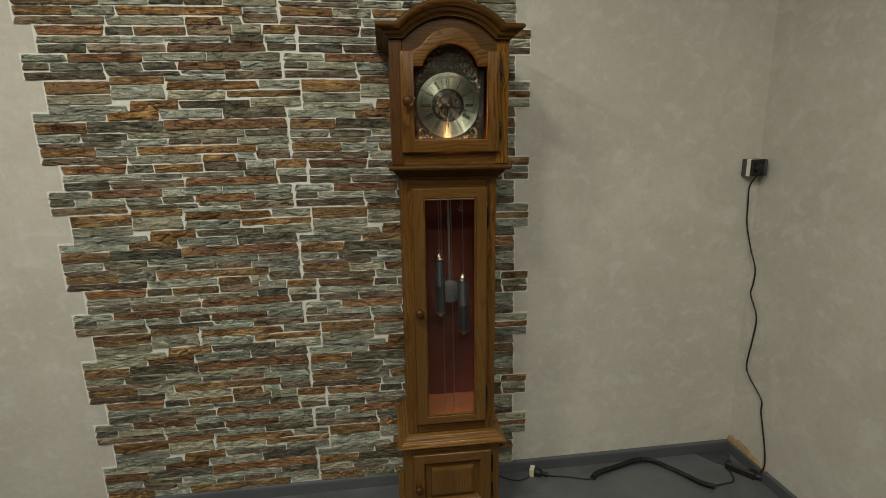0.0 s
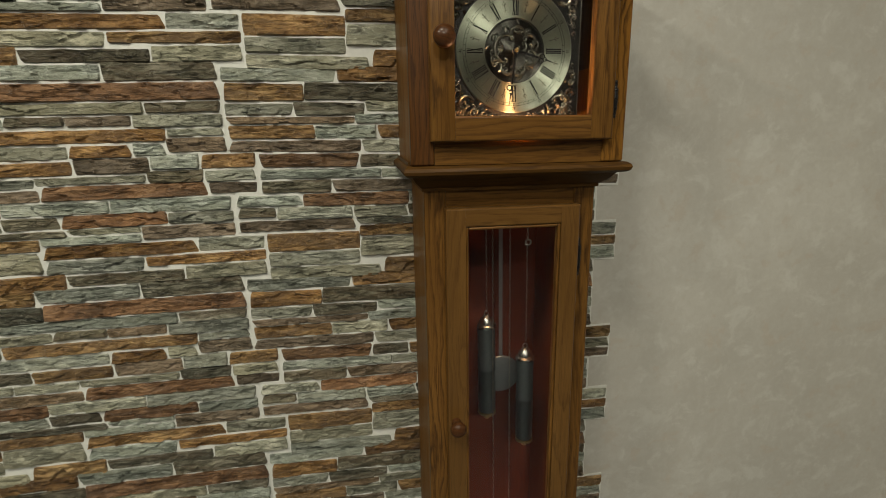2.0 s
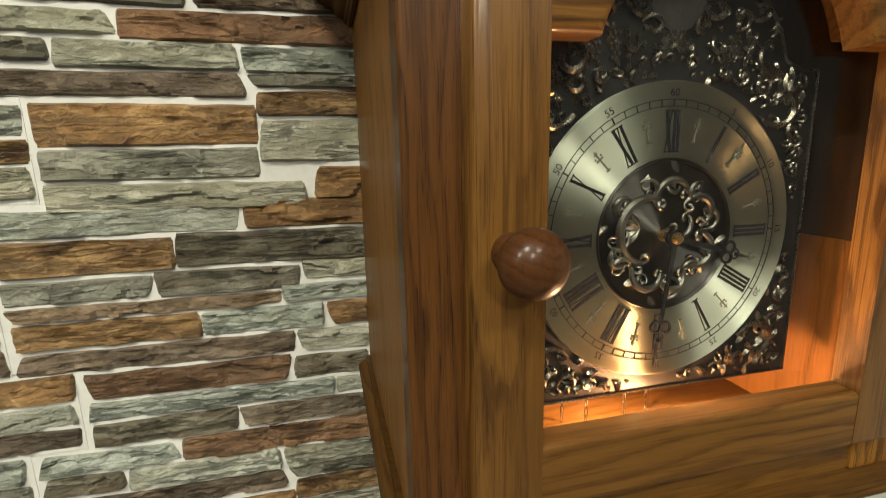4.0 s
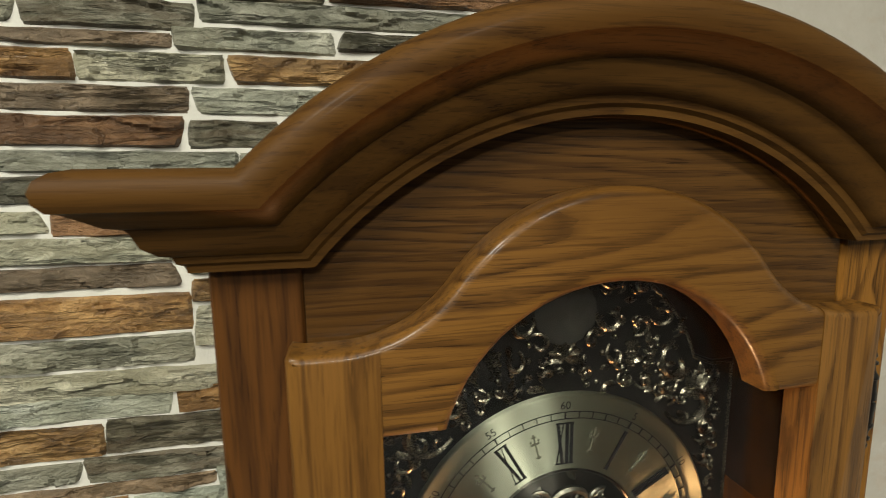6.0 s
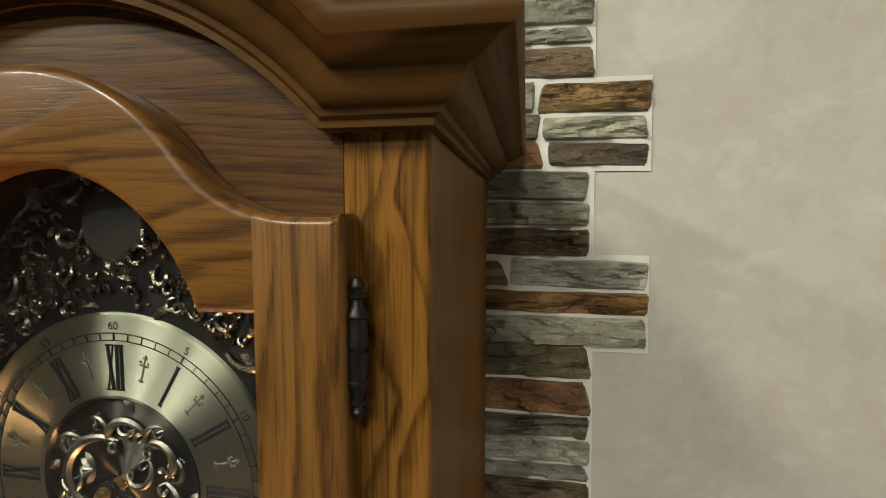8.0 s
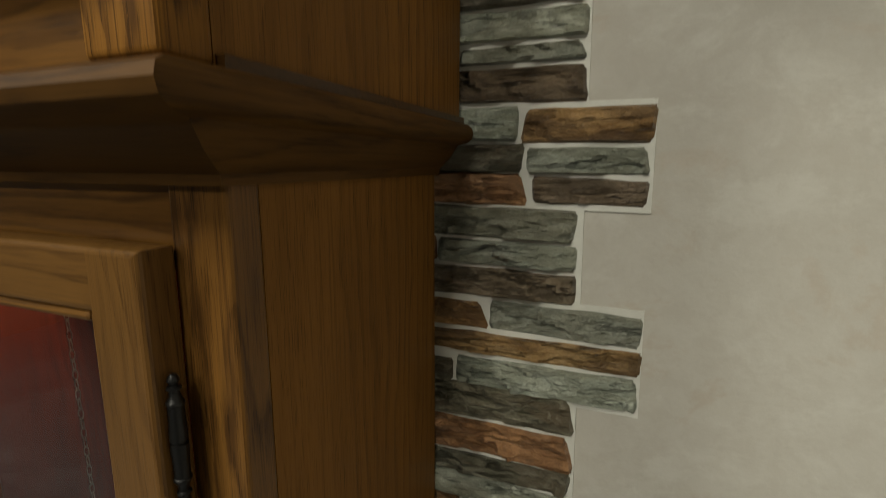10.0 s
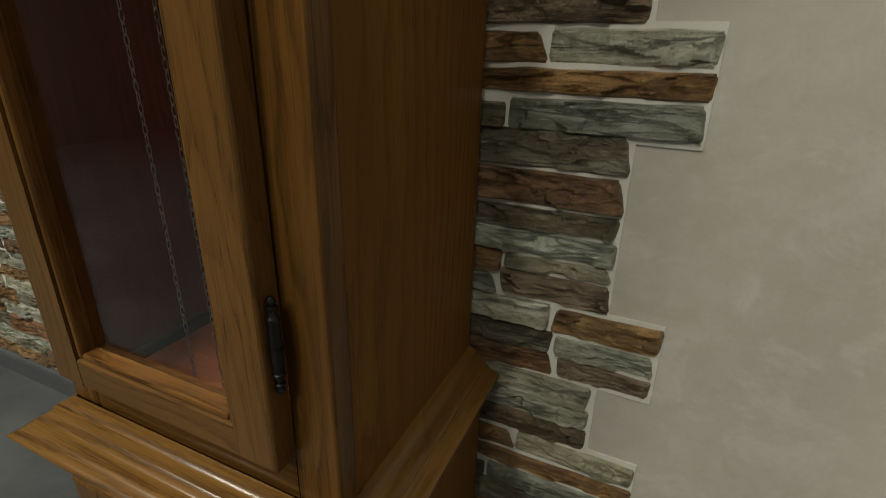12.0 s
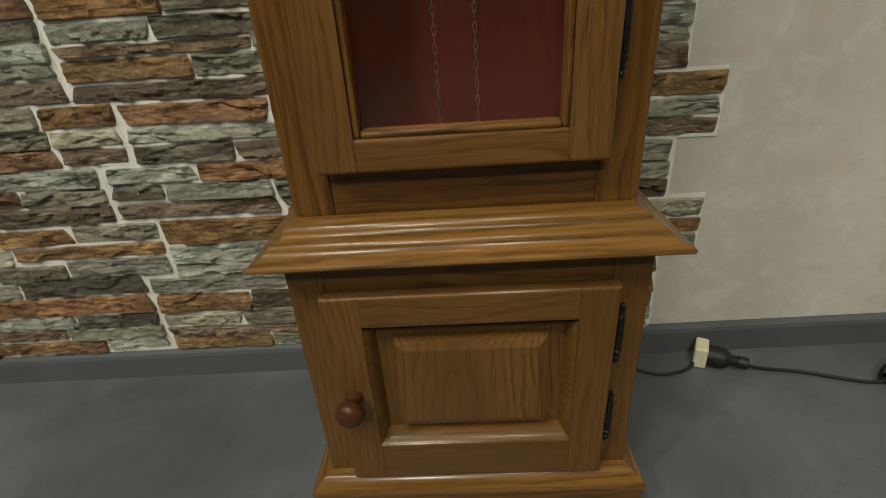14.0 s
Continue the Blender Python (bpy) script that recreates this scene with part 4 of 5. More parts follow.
for s in (-1, 1):
    def turned(a):
        return a if s > 0 else 180 - a
    # long scrolls that hug the boss, and one at each foot of the arch
    for x, z, size, start, turns, thick in ((0.031, 0.180, 0.0115, 175, 1.1, 0.0024), (0.030, 0.152, 0.0100, 160, 1.2, 0.0026), (0.078, 0.118, 0.0150, 95, 1.2, 0.0030), (0.052, 0.172, 0.0085, 30, 1.4, 0.0022), (0.066, 0.152, 0.0085, 200, 1.3, 0.0022), (0.050, 0.146, 0.0080, 250, 1.4, 0.0020), (0.018, 0.139, 0.0080, 20, 1.4, 0.0020), (0.034, 0.128, 0.0075, 120, 1.3, 0.0020), (0.012, 0.118, 0.0060, 300, 1.3, 0.0017), (0.082, 0.142, 0.0060, 60, 1.3, 0.0017)):
        add_scroll(arch_orn, s * x, z, size, turned(start), turns, s, thick, AY, 0.003)
    # two bunches of grapes
    for gx in (0.046, 0.060):
        for k in range(7):
            for j in range(3 - k // 3):
                add_bead(arch_orn, s * (gx + 0.0032 * (j - 1 + 0.5 * (k % 2))), 0.134 - 0.0031 * k, 0.0018, AY, 1.0)
    # small leaves and buds between
    for gz in range(9):
        for gx in range(9):
            x, z = 0.004 + 0.0105 * gx + rnd.uniform(-0.002, 0.002), 0.108 + 0.0105 * gz + rnd.uniform(-0.002, 0.002)
            if math.hypot(x, z - 0.111) > 0.084 or math.hypot(x, z) < 0.110 or math.hypot(x, z - BOSS[1]) < 0.024:
                continue
            kind = rnd.random()
            if kind < 0.45:
                add_leaf(arch_orn, s * x, z, turned(rnd.uniform(0, 360)), 0.0085, 0.0024, AY)
            elif kind < 0.8:
                add_scroll(arch_orn, s * x, z, rnd.uniform(0.0035, 0.005), turned(rnd.uniform(0, 360)), 1.2, s, 0.0014, AY)
            else:
                add_bead(arch_orn, s * x, z, 0.0022, AY, 0.9)
for k in range(7):
    add_leaf(arch_orn, 0, 0.128, 90 + (k - 3) * 36, 0.0125, 0.0032, AY)
part("arch_ornament", arch_orn, relief_metal, dial, "cast scrollwork with grapes in the arch", smooth=True)
bm = add_lathe(bmesh.new(), [(0.0, 0.0), (0.0210, 0.0), (0.0206, -0.0012), (0.0192, -0.0018), (0.0, -0.0030)], (0, DY, DZ + BOSS[1]), "y", 32)
part("arch_boss", bm, boss_metal, dial, "plain dark round boss", smooth=True)
bm = bmesh.new()
CY = DY - 0.0012


def add_curl(bm, cx, cz, r, a0, a1, thick):
    """A cast C-curl that swells in its middle and ends in two small volutes."""
    n = 14
    pts = [(cx + r * math.cos(radians(a0 + (a1 - a0) * i / n)), CY - 0.0022 * math.sin(math.pi * i / n), DZ + cz + r * math.sin(radians(a0 + (a1 - a0) * i / n))) for i in range(n + 1)]
    add_tube(bm, pts, [thick * (0.35 + 0.65 * math.sin(math.pi * (0.08 + 0.84 * i / n))) for i in range(n + 1)], 7)
    for a in (a0, a1):
        add_scroll(bm, cx + (r - 0.0040) * math.cos(radians(a)), cz + (r - 0.0040) * math.sin(radians(a)), 0.0042, a, 1.3, 1 if a1 > a0 else -1, thick * 0.6, CY, 0.002)


# a large C-curl with smaller ones growing out of it, leaves along the rim and a garland of buds
for curl in ((-0.013, 0.004, 0.0235, 62, 262, 0.0034), (-0.012, -0.026, 0.0125, 160, 350, 0.0028), (0.005, 0.026, 0.0135, 15, 195, 0.0028), (0.026, 0.016, 0.0115, -70, 150, 0.0026), (0.027, -0.011, 0.0130, -125, 75, 0.0030), (0.009, -0.030, 0.0105, 190, 375, 0.0026), (-0.034, 0.021, 0.0070, 20, 230, 0.0021), (-0.036, -0.014, 0.0070, 90, 300, 0.0021), (0.012, 0.008, 0.0095, 200, 400, 0.0022)):
    add_curl(bm, *curl)
for k in range(11):
    p = polar(0.0365 + 0.003 * (k % 2), 32.7 * k + 8)
    add_curl(bm, p.x, p.y, 0.0058 + 0.0012 * (k % 3), 50 * k, 50 * k + (210 if k % 2 else -200), 0.0017)
for k in range(12):
    p = polar(0.0455, k * 30 + 11)
    add_leaf(bm, p.x, p.y, 90 - (k * 30 + 11) + (150 if k % 3 else 40), 0.0115, 0.0030, CY)
for k in range(9):
    p = polar(0.040, 35 + 17 * k)
    add_bead(bm, p.x, p.y, 0.0021 + 0.0005 * (k % 2), CY, 0.9)
for k in range(5):
    add_leaf(bm, -0.020, 0.006, 120 + k * 30, 0.0120, 0.0028, CY)
part("centre_ornament", bm, tarnished, dial, "cast scroll rosette in the dial centre", smooth=True)


def clock_hand(angle, length, name, y):
    """A slim pierced hand with a loop towards its tip."""
    bm = bmesh.new()
    out, side = polar(1, angle), polar(1, angle + 90)

    def bar(a, b, wa, wb):
        pts = [out * a - side * wa / 2, out * a + side * wa / 2, out * b + side * wb / 2, out * b - side * wb / 2]
        lo = [bm.verts.new((p.x, y + 0.0007, DZ + p.y)) for p in pts]
        hi = [bm.verts.new((p.x, y, DZ + p.y)) for p in pts]
        bm.faces.new(hi)
        for i in range(4):
            bm.faces.new((lo[i], lo[(i + 1) % 4], hi[(i + 1) % 4], hi[i]))
    bar(-0.004, length * 0.62, 0.0046, 0.0030)
    bar(length * 0.78, length, 0.0030, 0.0006)
    for s in (-1, 1):
        c = out * length * 0.69 + side * s * 0.0038
        add_tube(bm, [(c.x + 0.0042 * math.cos(k * math.pi / 6), y, DZ + c.y + 0.0042 * math.sin(k * math.pi / 6)) for k in range(13)], 0.0010, 5)
    c = out * length * 0.77
    add_tube(bm, [(c.x + 0.0036 * math.cos(k * math.pi / 6), y, DZ + c.y + 0.0036 * math.sin(k * math.pi / 6)) for k in range(13)], 0.0007, 5)
    add_lathe(bm, [(0.0, 0.0006), (0.006, 0.0006), (0.006, -0.0004), (0.0, -0.0004)], (0, y, DZ), "y", 16)
    return part(name, bm, ink, dial, "black pierced clock hand")


clock_hand(106, 0.072, "hour_hand", DY - 0.011)
clock_hand(187, 0.093, "minute_hand", DY - 0.0145)
part("hand_nut", add_lathe(bmesh.new(), [(0.0, 0.004), (0.0042, 0.004), (0.0042, -0.0165), (0.003, -0.0185), (0.0, -0.019)], (0, DY, DZ), "y", 14), brass, dial, "small brass hand nut", True)
part("movement_box", box(-0.075, 0.075, DY + 0.006, DY + 0.10, 1.545, 1.76, 0.002), plate_metal, clock, "dark clock movement behind the dial")
lampb = bmesh.new()
add_lathe(lampb, [(0.0, 0.0), (0.006, 0.0), (0.006, -0.012), (0.0, -0.012)], (0.0, -0.320, 1.516), "z", 12)
part("lamp_holder", lampb, black_plastic, clock)


# ---- weights, chains and pendulum ----
def weight(x, y, ztop, zbot, label):
    ob = empty("clock_weight", pose(clock_x(ztop) + x, y, zbot), label, "clock weight", "clock weights")
    h = ztop - zbot
    r = 0.0195
    part("shell", add_lathe(bmesh.new(), [(0, 0.022), (r * 0.9, 0.022), (r, 0.026), (r, h * 0.47), (r * 1.04, h * 0.475), (r * 1.04, h * 0.485), (r, h * 0.49), (r, h - 0.044), (r * 0.9, h - 0.040), (0, h - 0.040)], (0, 0, 0), "z", 28), gunmetal, ob, smooth=True)
    part("top_cap", add_lathe(bmesh.new(), [(r * 0.88, h - 0.0395), (r * 1.1, h - 0.038), (r * 1.1, h - 0.033), (r * 0.85, h - 0.030), (r * 0.8, h - 0.022), (r * 0.45, h - 0.014), (0.004, h - 0.011), (0.0, h - 0.011)], (0, 0, 0), "z", 28), nickel, ob, "polished nickel cap", True)
    part("bottom_cap", add_lathe(bmesh.new(), [(0, 0.0), (0.005, 0.001), (0.008, 0.006), (0.006, 0.010), (r * 0.8, 0.013), (r * 1.05, 0.016), (r * 1.05, 0.0215), (0, 0.0215)], (0, 0, 0), "z", 28), brass, ob, "brass end cap", True)
    bm = bmesh.new()
    add_tube(bm, [(0.005 * math.cos(a * math.pi / 8), 0, h - 0.0075 + 0.006 * math.sin(a * math.pi / 8)) for a in range(17)], 0.0012, 6)
    part("hook", bm, nickel, ob)
    return ob


def clock_x(z):
    return 0.032 + 0.0115 * z


weight(-0.032, -0.222, 1.153, 0.888, "dark metal cylinder clock weight hanging higher on its chain")
weight(0.058, -0.222, 1.068, 0.806, "dark metal cylinder clock weight hanging lower on its chain")


def chain(x, y, z0, z1, label):
    """A fine oval-link chain hanging from z1 down to z0."""
    bm = bmesh.new()
    n = int((z1 - z0) / 0.0080)
    for i in range(n):
        z = z1 - (i + 0.5) * 0.0080
        turn = i % 2
        pts = []
        for k in range(9):
            a = 2 * math.pi * k / 8
            c, s = 0.0017 * math.cos(a), 0.0050 * math.sin(a)
            pts.append((c if turn else 0.0, 0.0 if turn else c, z + s))
        add_tube(bm, pts, 0.00042, 5, caps=False)
    ob = link("hanging_chain", bm, chain_metal)
    ob.location = (clock_x(1.2) + x, y, 0)
    return tagged(ob, label, "chain", "clock chains")


chain(-0.0315, -0.222, 1.150, 1.52, "fine metal chain holding a clock weight")
chain(0.0585, -0.222, 1.065, 1.52, "fine metal chain holding a clock weight")
chain(-0.0265, -0.256, 0.4515, 1.52, "fine slack metal chain reaching the trunk floor")
chain(0.0105, -0.256, 0.4515, 1.52, "fine slack metal chain reaching the trunk floor")
pend = empty("pendulum", pose(clock_x(1.0) + 0.013, -0.182, 0.93), "pendulum with a dull round disc behind the weights", "pendulum")
part("rod", box(-0.004, 0.004, -0.0015, 0.0015, 0.09, 0.58), bob_metal, pend)
part("disc", add_lathe(bmesh.new(), [(0, 0.004), (0.044, 0.0035), (0.046, 0.0), (0.044, -0.0035), (0.03, -0.0065), (0, -0.008)], (0, 0, 0.046), "y", 40), bob_metal, pend, smooth=True)
ringb = bmesh.new()
add_tube(ringb, [(0.0058 * math.cos(a * math.pi / 12), 0, 0.0058 * math.sin(a * math.pi / 12)) for a in range(25)], 0.0016, 8, caps=False)
add_tube(ringb, [(0, 0, 0.0058), (0, 0, 0.1)], 0.0007, 5)
rob = link("pull_ring", ringb, ring_metal, None, "", True)
rob.location = (0.090, -0.270, 1.311)
tagged(rob, "small pale ring hanging on a thin cord in the trunk", "ring")


# ---- socket, cords and floor clutter ----
sock = empty("wall_socket", pose(1.426, 0, 1.41), "square wall socket with a black plug adapter near the corner", "socket")
part("back_box", box(-0.036, 0.036, -0.027, 0.0, -0.037, 0.037, 0.004, 3), grey_plastic, sock, "dark grey back box")
part("frame", box(-0.0355, 0.0355, -0.048, -0.0272, -0.0365, 0.0365, 0.003, 3), white_plastic, sock, "white plastic frame")
part("adapter", box(-0.034, 0.036, -0.062, -0.0482, -0.036, 0.036, 0.005, 3), black_plastic, sock, "black plug adapter")
part("adapter_edge", box(0.020, 0.0355, -0.0645, -0.0622, -0.034, 0.034, 0.001), grey_plastic, sock)
part("plug", add_lathe(bmesh.new(), [(0, 0.0), (0.017, 0.0), (0.018, -0.012), (0.013, -0.022), (0, -0.024)], (-0.010, -0.0622, -0.002), "y", 24), black_plastic, sock, smooth=True)


def cord(name, points, r, label, n=8):
    bm = add_tube(bmesh.new(), spline(points, n), r, 8)
    return tagged(link(name, bm, black_plastic, None, "", True), label, "cord")


cord("wall_cable", [(1.414, -0.078, 1.405), (1.408, -0.078, 1.385), (1.412, -0.035, 1.33), (1.425, -0.020, 1.25), (1.438, -0.012, 1.156), (1.458, -0.028, 1.04), (1.470, -0.053, 0.954), (1.470, -0.050, 0.88), (1.470, -0.044, 0.831), (1.470, -0.093, 0.739), (1.470, -0.085, 0.62), (1.470, -0.070, 0.492), (1.470, -0.100, 0.44), (1.470, -0.178, 0.375), (1.470, -0.188, 0.31), (1.470, -0.232, 0.156), (1.466, -0.246, 0.080), (1.455, -0.243, 0.048)], 0.0033, "thin black cord hanging down the wall from the socket")
brick = empty("power_brick", pose(1.421, -0.185, 0.0, 0, 0, -52), "black power brick lying against the skirting", "power supply")
part("body", box(-0.075, 0.050, -0.020, 0.020, 0.0, 0.036, 0.008, 3), black_plastic, brick)
part("strain_relief", add_lathe(bmesh.new(), [(0, 0.0505), (0.016, 0.0505), (0.013, 0.072), (0, 0.076)], (0, 0, 0.018), "x", 16), black_plastic, brick, smooth=True)
part("label_strip", box(-0.055, 0.020, -0.012, 0.012, 0.0361, 0.0366), grey_plastic, brick)
cord("flex_cord", [(1.372, -0.140, 0.012), (1.345, -0.222, 0.006), (1.29, -0.235, 0.004), (1.235, -0.245, 0.008)], 0.0028, "thin black cord from the power brick on the floor")
coil_axis = spline([(1.225, -0.258, 0.013), (1.18, -0.225, 0.013), (1.14, -0.165, 0.013), (1.085, -0.095, 0.015), (1.03, -0.052, 0.022), (0.96, -0.045, 0.022), (0.88, -0.060, 0.015), (0.80, -0.078, 0.013), (0.745, -0.095, 0.013), (0.715, -0.118, 0.013)], 10)
bm = bmesh.new()
pts = []
turns = 92
total = len(coil_axis) - 1
for i in range(turns * 7 + 1):
    f = i / (turns * 7) * total
    k = min(int(f), total - 1)
    c = coil_axis[k].lerp(coil_axis[k + 1], f - k)
    t = (coil_axis[k + 1] - coil_axis[k]).normalized()
    u = t.cross(Vector((0, 0, 1))).normalized()
    w = u.cross(t)
    a = 2 * math.pi * i / 7
    pts.append(c + (u * math.cos(a) + w * math.sin(a)) * 0.0100)
add_tube(bm, pts, 0.0027, 5)
tagged(link("coiled_cord", bm, black_plastic, None, "", True), "black coiled cord lying along the skirting on the floor", "cord")
cord("extension_cord", [(0.716, -0.118, 0.006), (0.68, -0.112, 0.004), (0.60, -0.084, 0.004), (0.545, -0.075, 0.006), (0.514, -0.077, 0.016)], 0.0030, "black cord from the coiled cord to the coupling")
plug = empty("plug_coupling", pose(0.461, -0.050, 0.020, 0, 0, -27), "cream plug pushed into a black socket coupling on the floor", "plug")
part("plug_body", box(-0.026, -0.004, -0.019, 0.019, -0.020, 0.022, 0.004, 3), cream_plug, plug, "cream plug with a grip")
part("plug_grip", box(-0.006, 0.020, -0.003, 0.003, 0.008, 0.014, 0.0015), cream_plug, plug)
part("coupling", add_lathe(bmesh.new(), [(0, -0.0035), (0.018, -0.0035), (0.019, 0.006), (0.0185, 0.020), (0.016, 0.026), (0.010, 0.032), (0.0085, 0.042), (0.0105, 0.043), (0.0105, 0.058), (0.006, 0.060), (0, 0.060)], (0, 0, 0), "x", 24), black_plastic, plug, "round black rubber coupling", True)
cord("trailing_cord", [(0.438, -0.042, 0.012), (0.424, -0.062, 0.006), (0.39, -0.074, 0.004), (0.355, -0.073, 0.004), (0.315, -0.050, 0.004), (0.275, -0.020, 0.004), (0.20, -0.018, 0.004)], 0.0026, "black cord running from the plug behind the clock")

plate = [(1.300, -0.020), (1.322, -0.052), (1.345, -0.088), (1.372, -0.112), (1.408, -0.100), (1.452, -0.058), (1.455, -0.018)]
bm = bmesh.new()
lo = [bm.verts.new((x, y, 0.0)) for x, y in plate]
hi = [bm.verts.new((x, y, 0.005)) for x, y in plate]
bm.faces.new(hi)
bm.faces.new(lo[::-1])
for i in range(len(plate)):
    j = (i + 1) % len(plate)
    bm.faces.new((lo[i], lo[j], hi[j], hi[i]))
add_lathe(bm, [(0, 0.0052), (0.022, 0.0052), (0.021, 0.0075), (0, 0.0085)], (1.405, -0.055, 0), "z", 20)
tagged(link("cover_plate", bm, plate_plastic), "flat grey plastic cover piece on the floor in the corner", "cover plate")
bm = bmesh.new()
rows = []
for i in range(41):
    t = i / 40
    y = -0.004 - 0.250 * t
    top = 0.060 + (0.040 * math.sin(math.pi * min(1, 0.18 + t * 0.86)) + 0.012 * noise.noise((t * 9, 3.3, 0))) * (1 - 0.4 * t)
    out = 0.007 + 0.004 * noise.noise((t * 14, 8.1, 0))
    rows.append([(XR, y, 0.0565), (XR - out - 0.004, y, 0.058), (XR - out - 0.002, y, 0.5 * (0.058 + top)), (XR - 0.003, y, top), (XR, y, top)])
add_grid(bm, rows)
tagged(link("foam_strip", bm, foam, None, "", False), "torn tan foam filler bulging above the skirting", "foam")


# ---- stone-look wall panels ----
PU, PV = 0.904, 0.49
LAYERS = [
    "o .006 .174 .428 .466;d .179 .443 .430 .468;r .449 .893 .434 .471",
    "g .005 .149 .398 .422;d .154 .311 .397 .425;g .317 .733 .407 .430;d .740 .893 .408 .430",
    "b .005 .285 .379 .393;g .290 .450 .379 .401;d .456 .570 .384 .403;b .576 .704 .382 .402;g .711 .893 .377 .403",
    "o .008 .192 .345 .374;g .197 .334 .345 .374;o .340 .770 .346 .374;g .778 .892 .357 .372",
    "b .004 .296 .315 .340;g .302 .564 .313 .340;o .571 .695 .314 .340;g .702 .766 .316 .342;b .774 .893 .321 .352",
    "r .067 .290 .279 .310;d .296 .385 .278 .307;o .391 .566 .278 .307;b .573 .726 .278 .311;g .733 .833 .285 .316;o .840 .953 .283 .314",
    "g .064 .340 .253 .274;g .345 .484 .252 .272;g .490 .714 .258 .273;d .722 .838 .254 .281;g .846 .951 .254 .278",
    "d .066 .220 .220 .248;b .225 .489 .221 .247;r .496 .843 .222 .253;b .852 .950 .225 .249",
    "g .005 .149 .190 .213;r .155 .404 .186 .216;g .410 .627 .191 .217;g .633 .890 .188 .219",
    "d .005 .087 .163 .185;g .092 .268 .157 .184;g .273 .400 .156 .182;d .406 .519 .160 .186;r .526 .746 .159 .188;g .752 .890 .159 .184",
    "b .005 .271 .129 .153;d .276 .529 .141 .154;g .535 .685 .144 .156;b .691 .890 .125 .155",
    "o .064 .278 .077 .121;o .283 .468 .110 .136;g .475 .684 .123 .139;o .476 .803 .089 .118;g .810 .952 .090 .120",
    "g .064 .276 .041 .073;g .281 .466 .058 .105;g .474 .683 .054 .084;o .689 .953 .061 .084",
    "g .063 .329 .007 .036;o .337 .506 .014 .052;d .512 .764 .023 .049;g .772 .953 .024 .056",
    "g .005 .250 .471 .499;o .256 .432 .472 .505;g .439 .659 .477 .508;d .665 .893 .475 .514",
]


def stone_mesh(u0, u1, v0, v1, seed, sag):
    """One split stone: an uneven outline, rounded edges and a stepped, layered face."""
    u0, u1 = u0 - (0.0042 if u0 < 0.07 else 0.0021), u1 + (0.0046 if u1 > 0.88 else 0.0021)
    v0, v1 = v0 - 0.0005, v1 + 0.0003
    nx = max(5, round((u1 - u0) / 0.0050))
    us = [0.0] + [0.003 / (u1 - u0)] + [0.003 / (u1 - u0) + (1 - 0.006 / (u1 - u0)) * i / nx for i in range(1, nx)] + [1 - 0.003 / (u1 - u0), 1.0]
    ws = [0.0, 0.06, 0.14, 0.22, 0.30, 0.38, 0.46, 0.54, 0.62, 0.70, 0.78, 0.86, 0.94, 1.0]
    rnd = random.Random(seed)
    tilt, base = rnd.uniform(-0.0012, 0.0012), rnd.uniform(0.0062, 0.0086)
    slope0, slope1, end0, end1 = (rnd.uniform(-0.0022, 0.0022) for _ in range(4))
    cut0, cut1 = rnd.choice((0, 0, 0, 0.005, 0.008)), rnd.choice((0, 0, 0, 0.005, 0.008))
    low0, low1 = rnd.random() < 0.5, rnd.random() < 0.5
    flakes = []
    for _ in range(3 + round((u1 - u0) / 0.016)):
        flakes.append((rnd.uniform(u0, u1), rnd.uniform(v0, v1), rnd.uniform(-0.0030, 0.0034), rnd.uniform(-0.07, 0.07), rnd.uniform(-0.34, 0.20), rnd.uniform(-0.35, 0.35)))
    bm = bmesh.new()
    rows = []
    for i, a in enumerate(us):
        row = []
        for j, b in enumerate(ws):
            slant = cut0 * (b if low0 else 1 - b) ** 1.4 * (1 - a) ** 4 - cut1 * (b if low1 else 1 - b) ** 1.4 * a ** 4
            u, v = u0 + a * (u1 - u0), v0 + b * (v1 - v0)
            edge_u, edge_v = i in (0, len(us) - 1), j in (0, len(ws) - 1)
            wob = 0.0017 * noise.noise((u * 26, seed * 1.7, b * 3)) + (a - 0.5) * (slope0 * (1 - b) + slope1 * b)
            step = noise.noise((u * 14, v * 50, seed * 0.37)) * 0.0016 + noise.noise((u * 60, v * 140, seed)) * 0.0022
            jag = 0.006 * noise.noise((u * 60, v * 90, seed + 7.0))
            fu, fv, fh, gu, gv, skew = min(flakes, key=lambda q: ((u - q[0]) * 0.45 + jag + q[5] * (v - q[1])) ** 2 + (v - q[1] + jag * 0.7) ** 2)
            terr = fh + gu * (u - fu) + gv * (v - fv)
            y = base + tilt * (b - 0.5) * 2 + step + terr
            if edge_u or edge_v:
                y = 0.0026
            elif i in (1, len(us) - 2):
                y -= 0.0010
            round_u = 0.0018 * (1 if a < 0.5 else -1) if edge_u and (j in (0, 1, 12, 13)) else 0.0
            y = max(y, 0.0026 if edge_u or edge_v else 0.0037)
            row.append((u + round_u + slant + (b - 0.5) * 1.6 * (end0 * (1 - a) + end1 * a) + (0.0012 * noise.noise((v * 70, seed, 2)) if edge_u else 0), -y, v + (wob if edge_v else wob * 0.4) - sag * (u - 0.1)))
        rows.append(row)
    add_grid(bm, rows)
    me = bpy.data.meshes.new("stone")
    bmesh.ops.recalc_face_normals(bm, faces=bm.faces[:])
    if sum(f.normal.y for f in bm.faces) > 0:
        bmesh.ops.reverse_faces(bm, faces=bm.faces[:])
    bm.to_mesh(me)
    bm.free()
    return me


def edge_at(v):
    return 0.9585 if 0.018 < v < 0.127 or 0.219 < v < 0.320 else 0.900


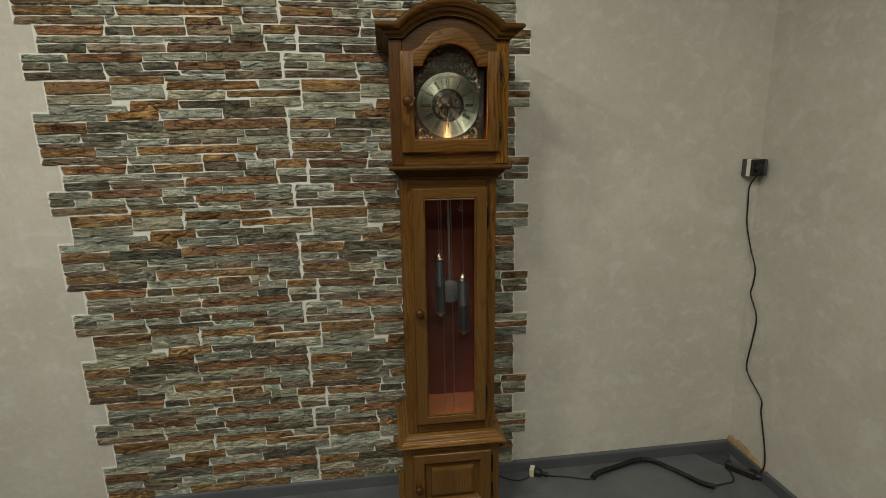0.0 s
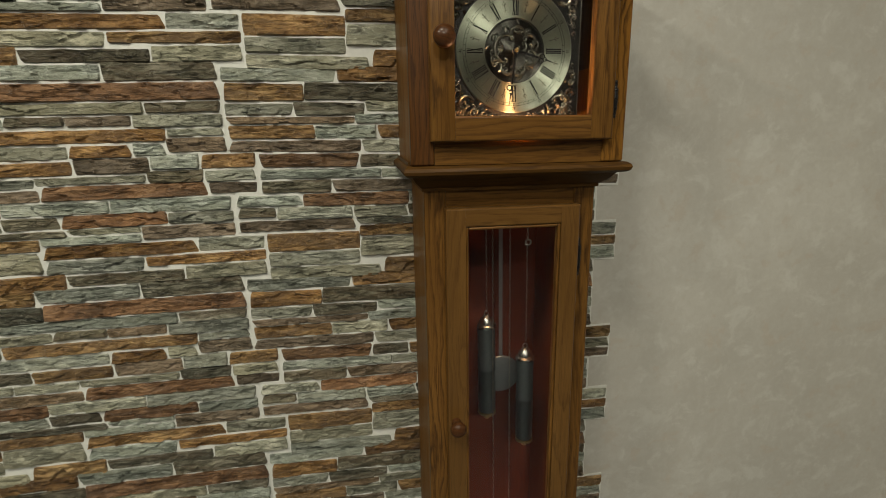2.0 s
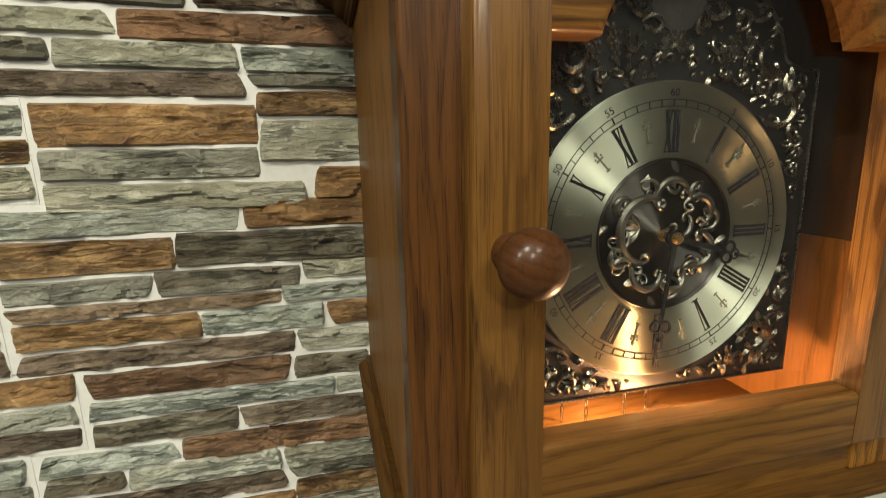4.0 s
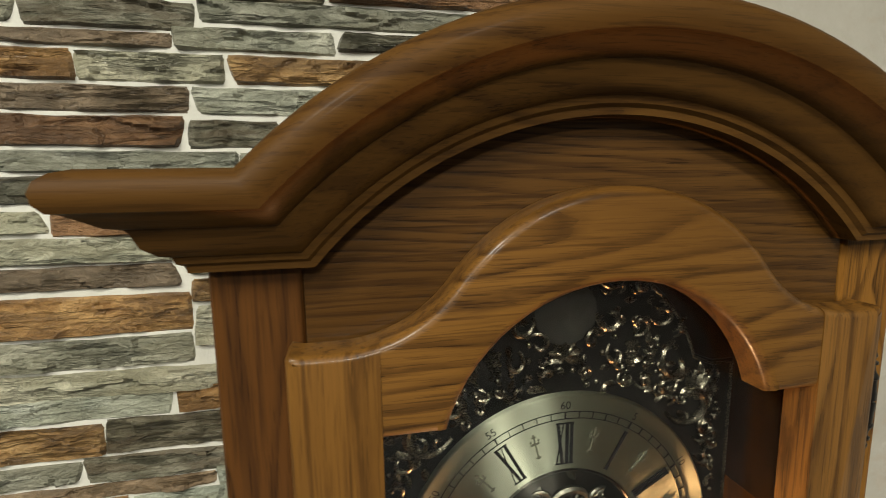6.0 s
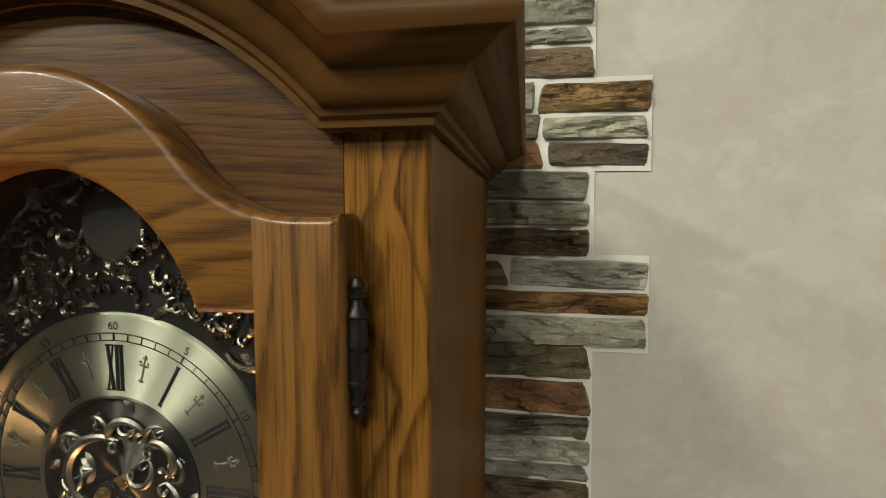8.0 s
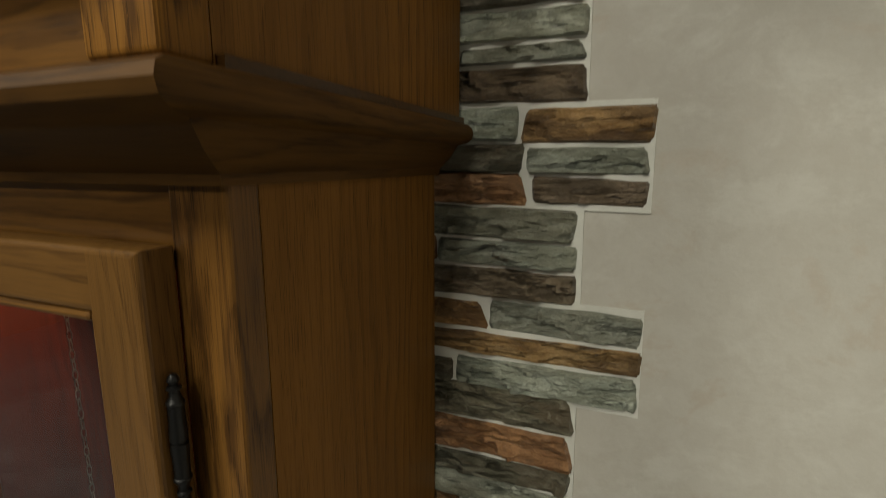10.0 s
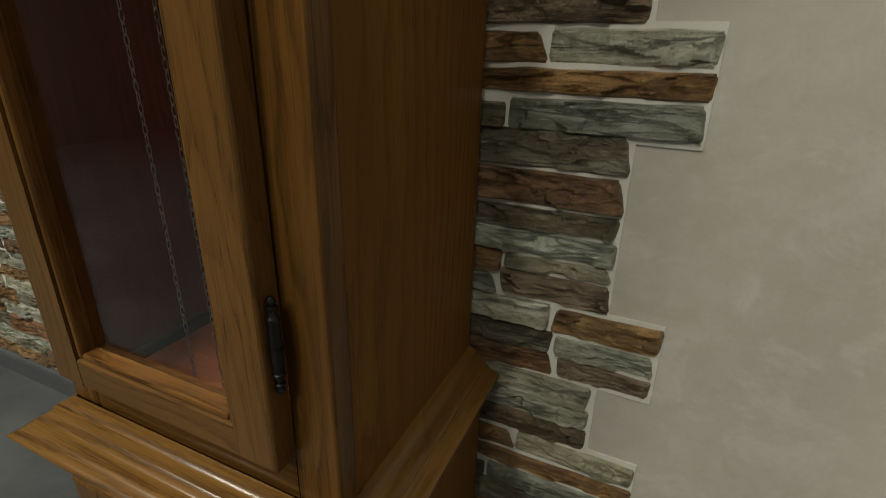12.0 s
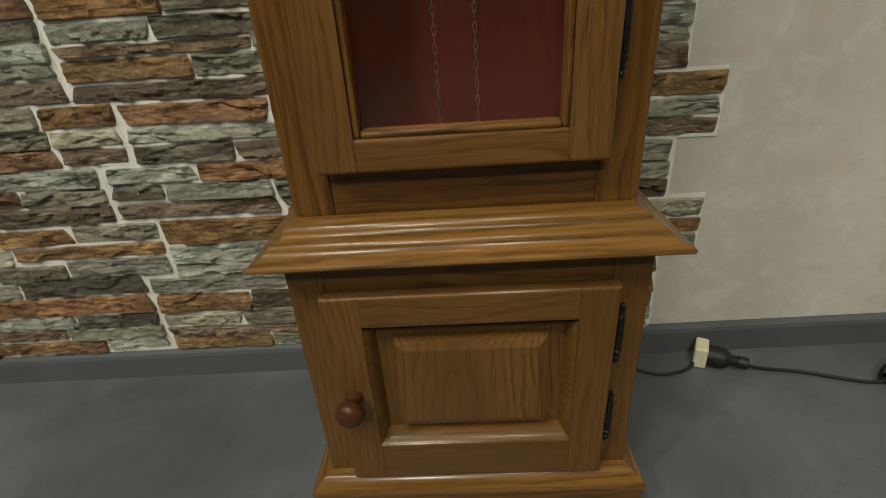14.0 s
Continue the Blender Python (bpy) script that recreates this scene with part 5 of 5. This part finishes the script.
def backing_mesh(vlo, vhi, sag):
    """The pale sheet of one panel, with its interlocking tabs."""
    cuts = sorted({vlo, vhi, *[c for c in (0.018, 0.127, 0.219, 0.320) if vlo < c < vhi]})
    right, left = [], []
    for a, b in zip(cuts, cuts[1:]):
        e = edge_at((a + b) / 2)
        right += [(e - 0.0004, a), (e - 0.0004, b)]
        left += [(e - PU, a), (e - PU, b)]
    outline = [(u, v - sag * (u - 0.1)) for u, v in right + left[::-1]]
    bm = bmesh.new()
    back = [bm.verts.new((u, -0.0002, v)) for u, v in outline]
    front = [bm.verts.new((u, -0.0024, v)) for u, v in outline]
    n = len(outline)
    bm.faces.new(back)
    bm.faces.new(front[::-1])
    for i in range(n):
        bm.faces.new((back[i], back[(i + 1) % n], front[(i + 1) % n], front[i]))
    me = bpy.data.meshes.new("backing")
    bmesh.ops.recalc_face_normals(bm, faces=bm.faces[:])
    bm.to_mesh(me)
    bm.free()
    me.materials.append(joint_mat)
    return me


for column, sag in ((0, 0.0), (1, 0.0194)):
    stones = []
    for li, layer in enumerate(LAYERS):
        for si, text in enumerate(layer.split(";")):
            kind, *nums = text.split()
            u0, u1, v0, v1 = (float(q) for q in nums)
            me = stone_mesh(u0, u1, v0, v1, li * 10 + si + 1, sag)
            me.materials.append(STONE[kind])
            me.polygons.foreach_set("use_smooth", [True] * len(me.polygons))
            me.set_sharp_from_angle(angle=radians(17))
            stones.append((v0, me))
    whole, cut = backing_mesh(0.0, PV, sag), backing_mesh(0.342, PV, sag)
    for level in range(-3, 3):
        panel = empty("stone_panel", pose(-1.438 + column * PU, 0, 1.184 + level * PV), "interlocking wall panel of slate-look stones in grey, rust and brown", "wall panel", "stone wall panels", "structure")
        backing = new("backing", whole if level > -3 else cut)
        backing.parent = panel
        for v0, me in stones:
            if level == -3 and v0 < 0.344:
                continue
            stone = new("stone", me)
            stone.parent = panel
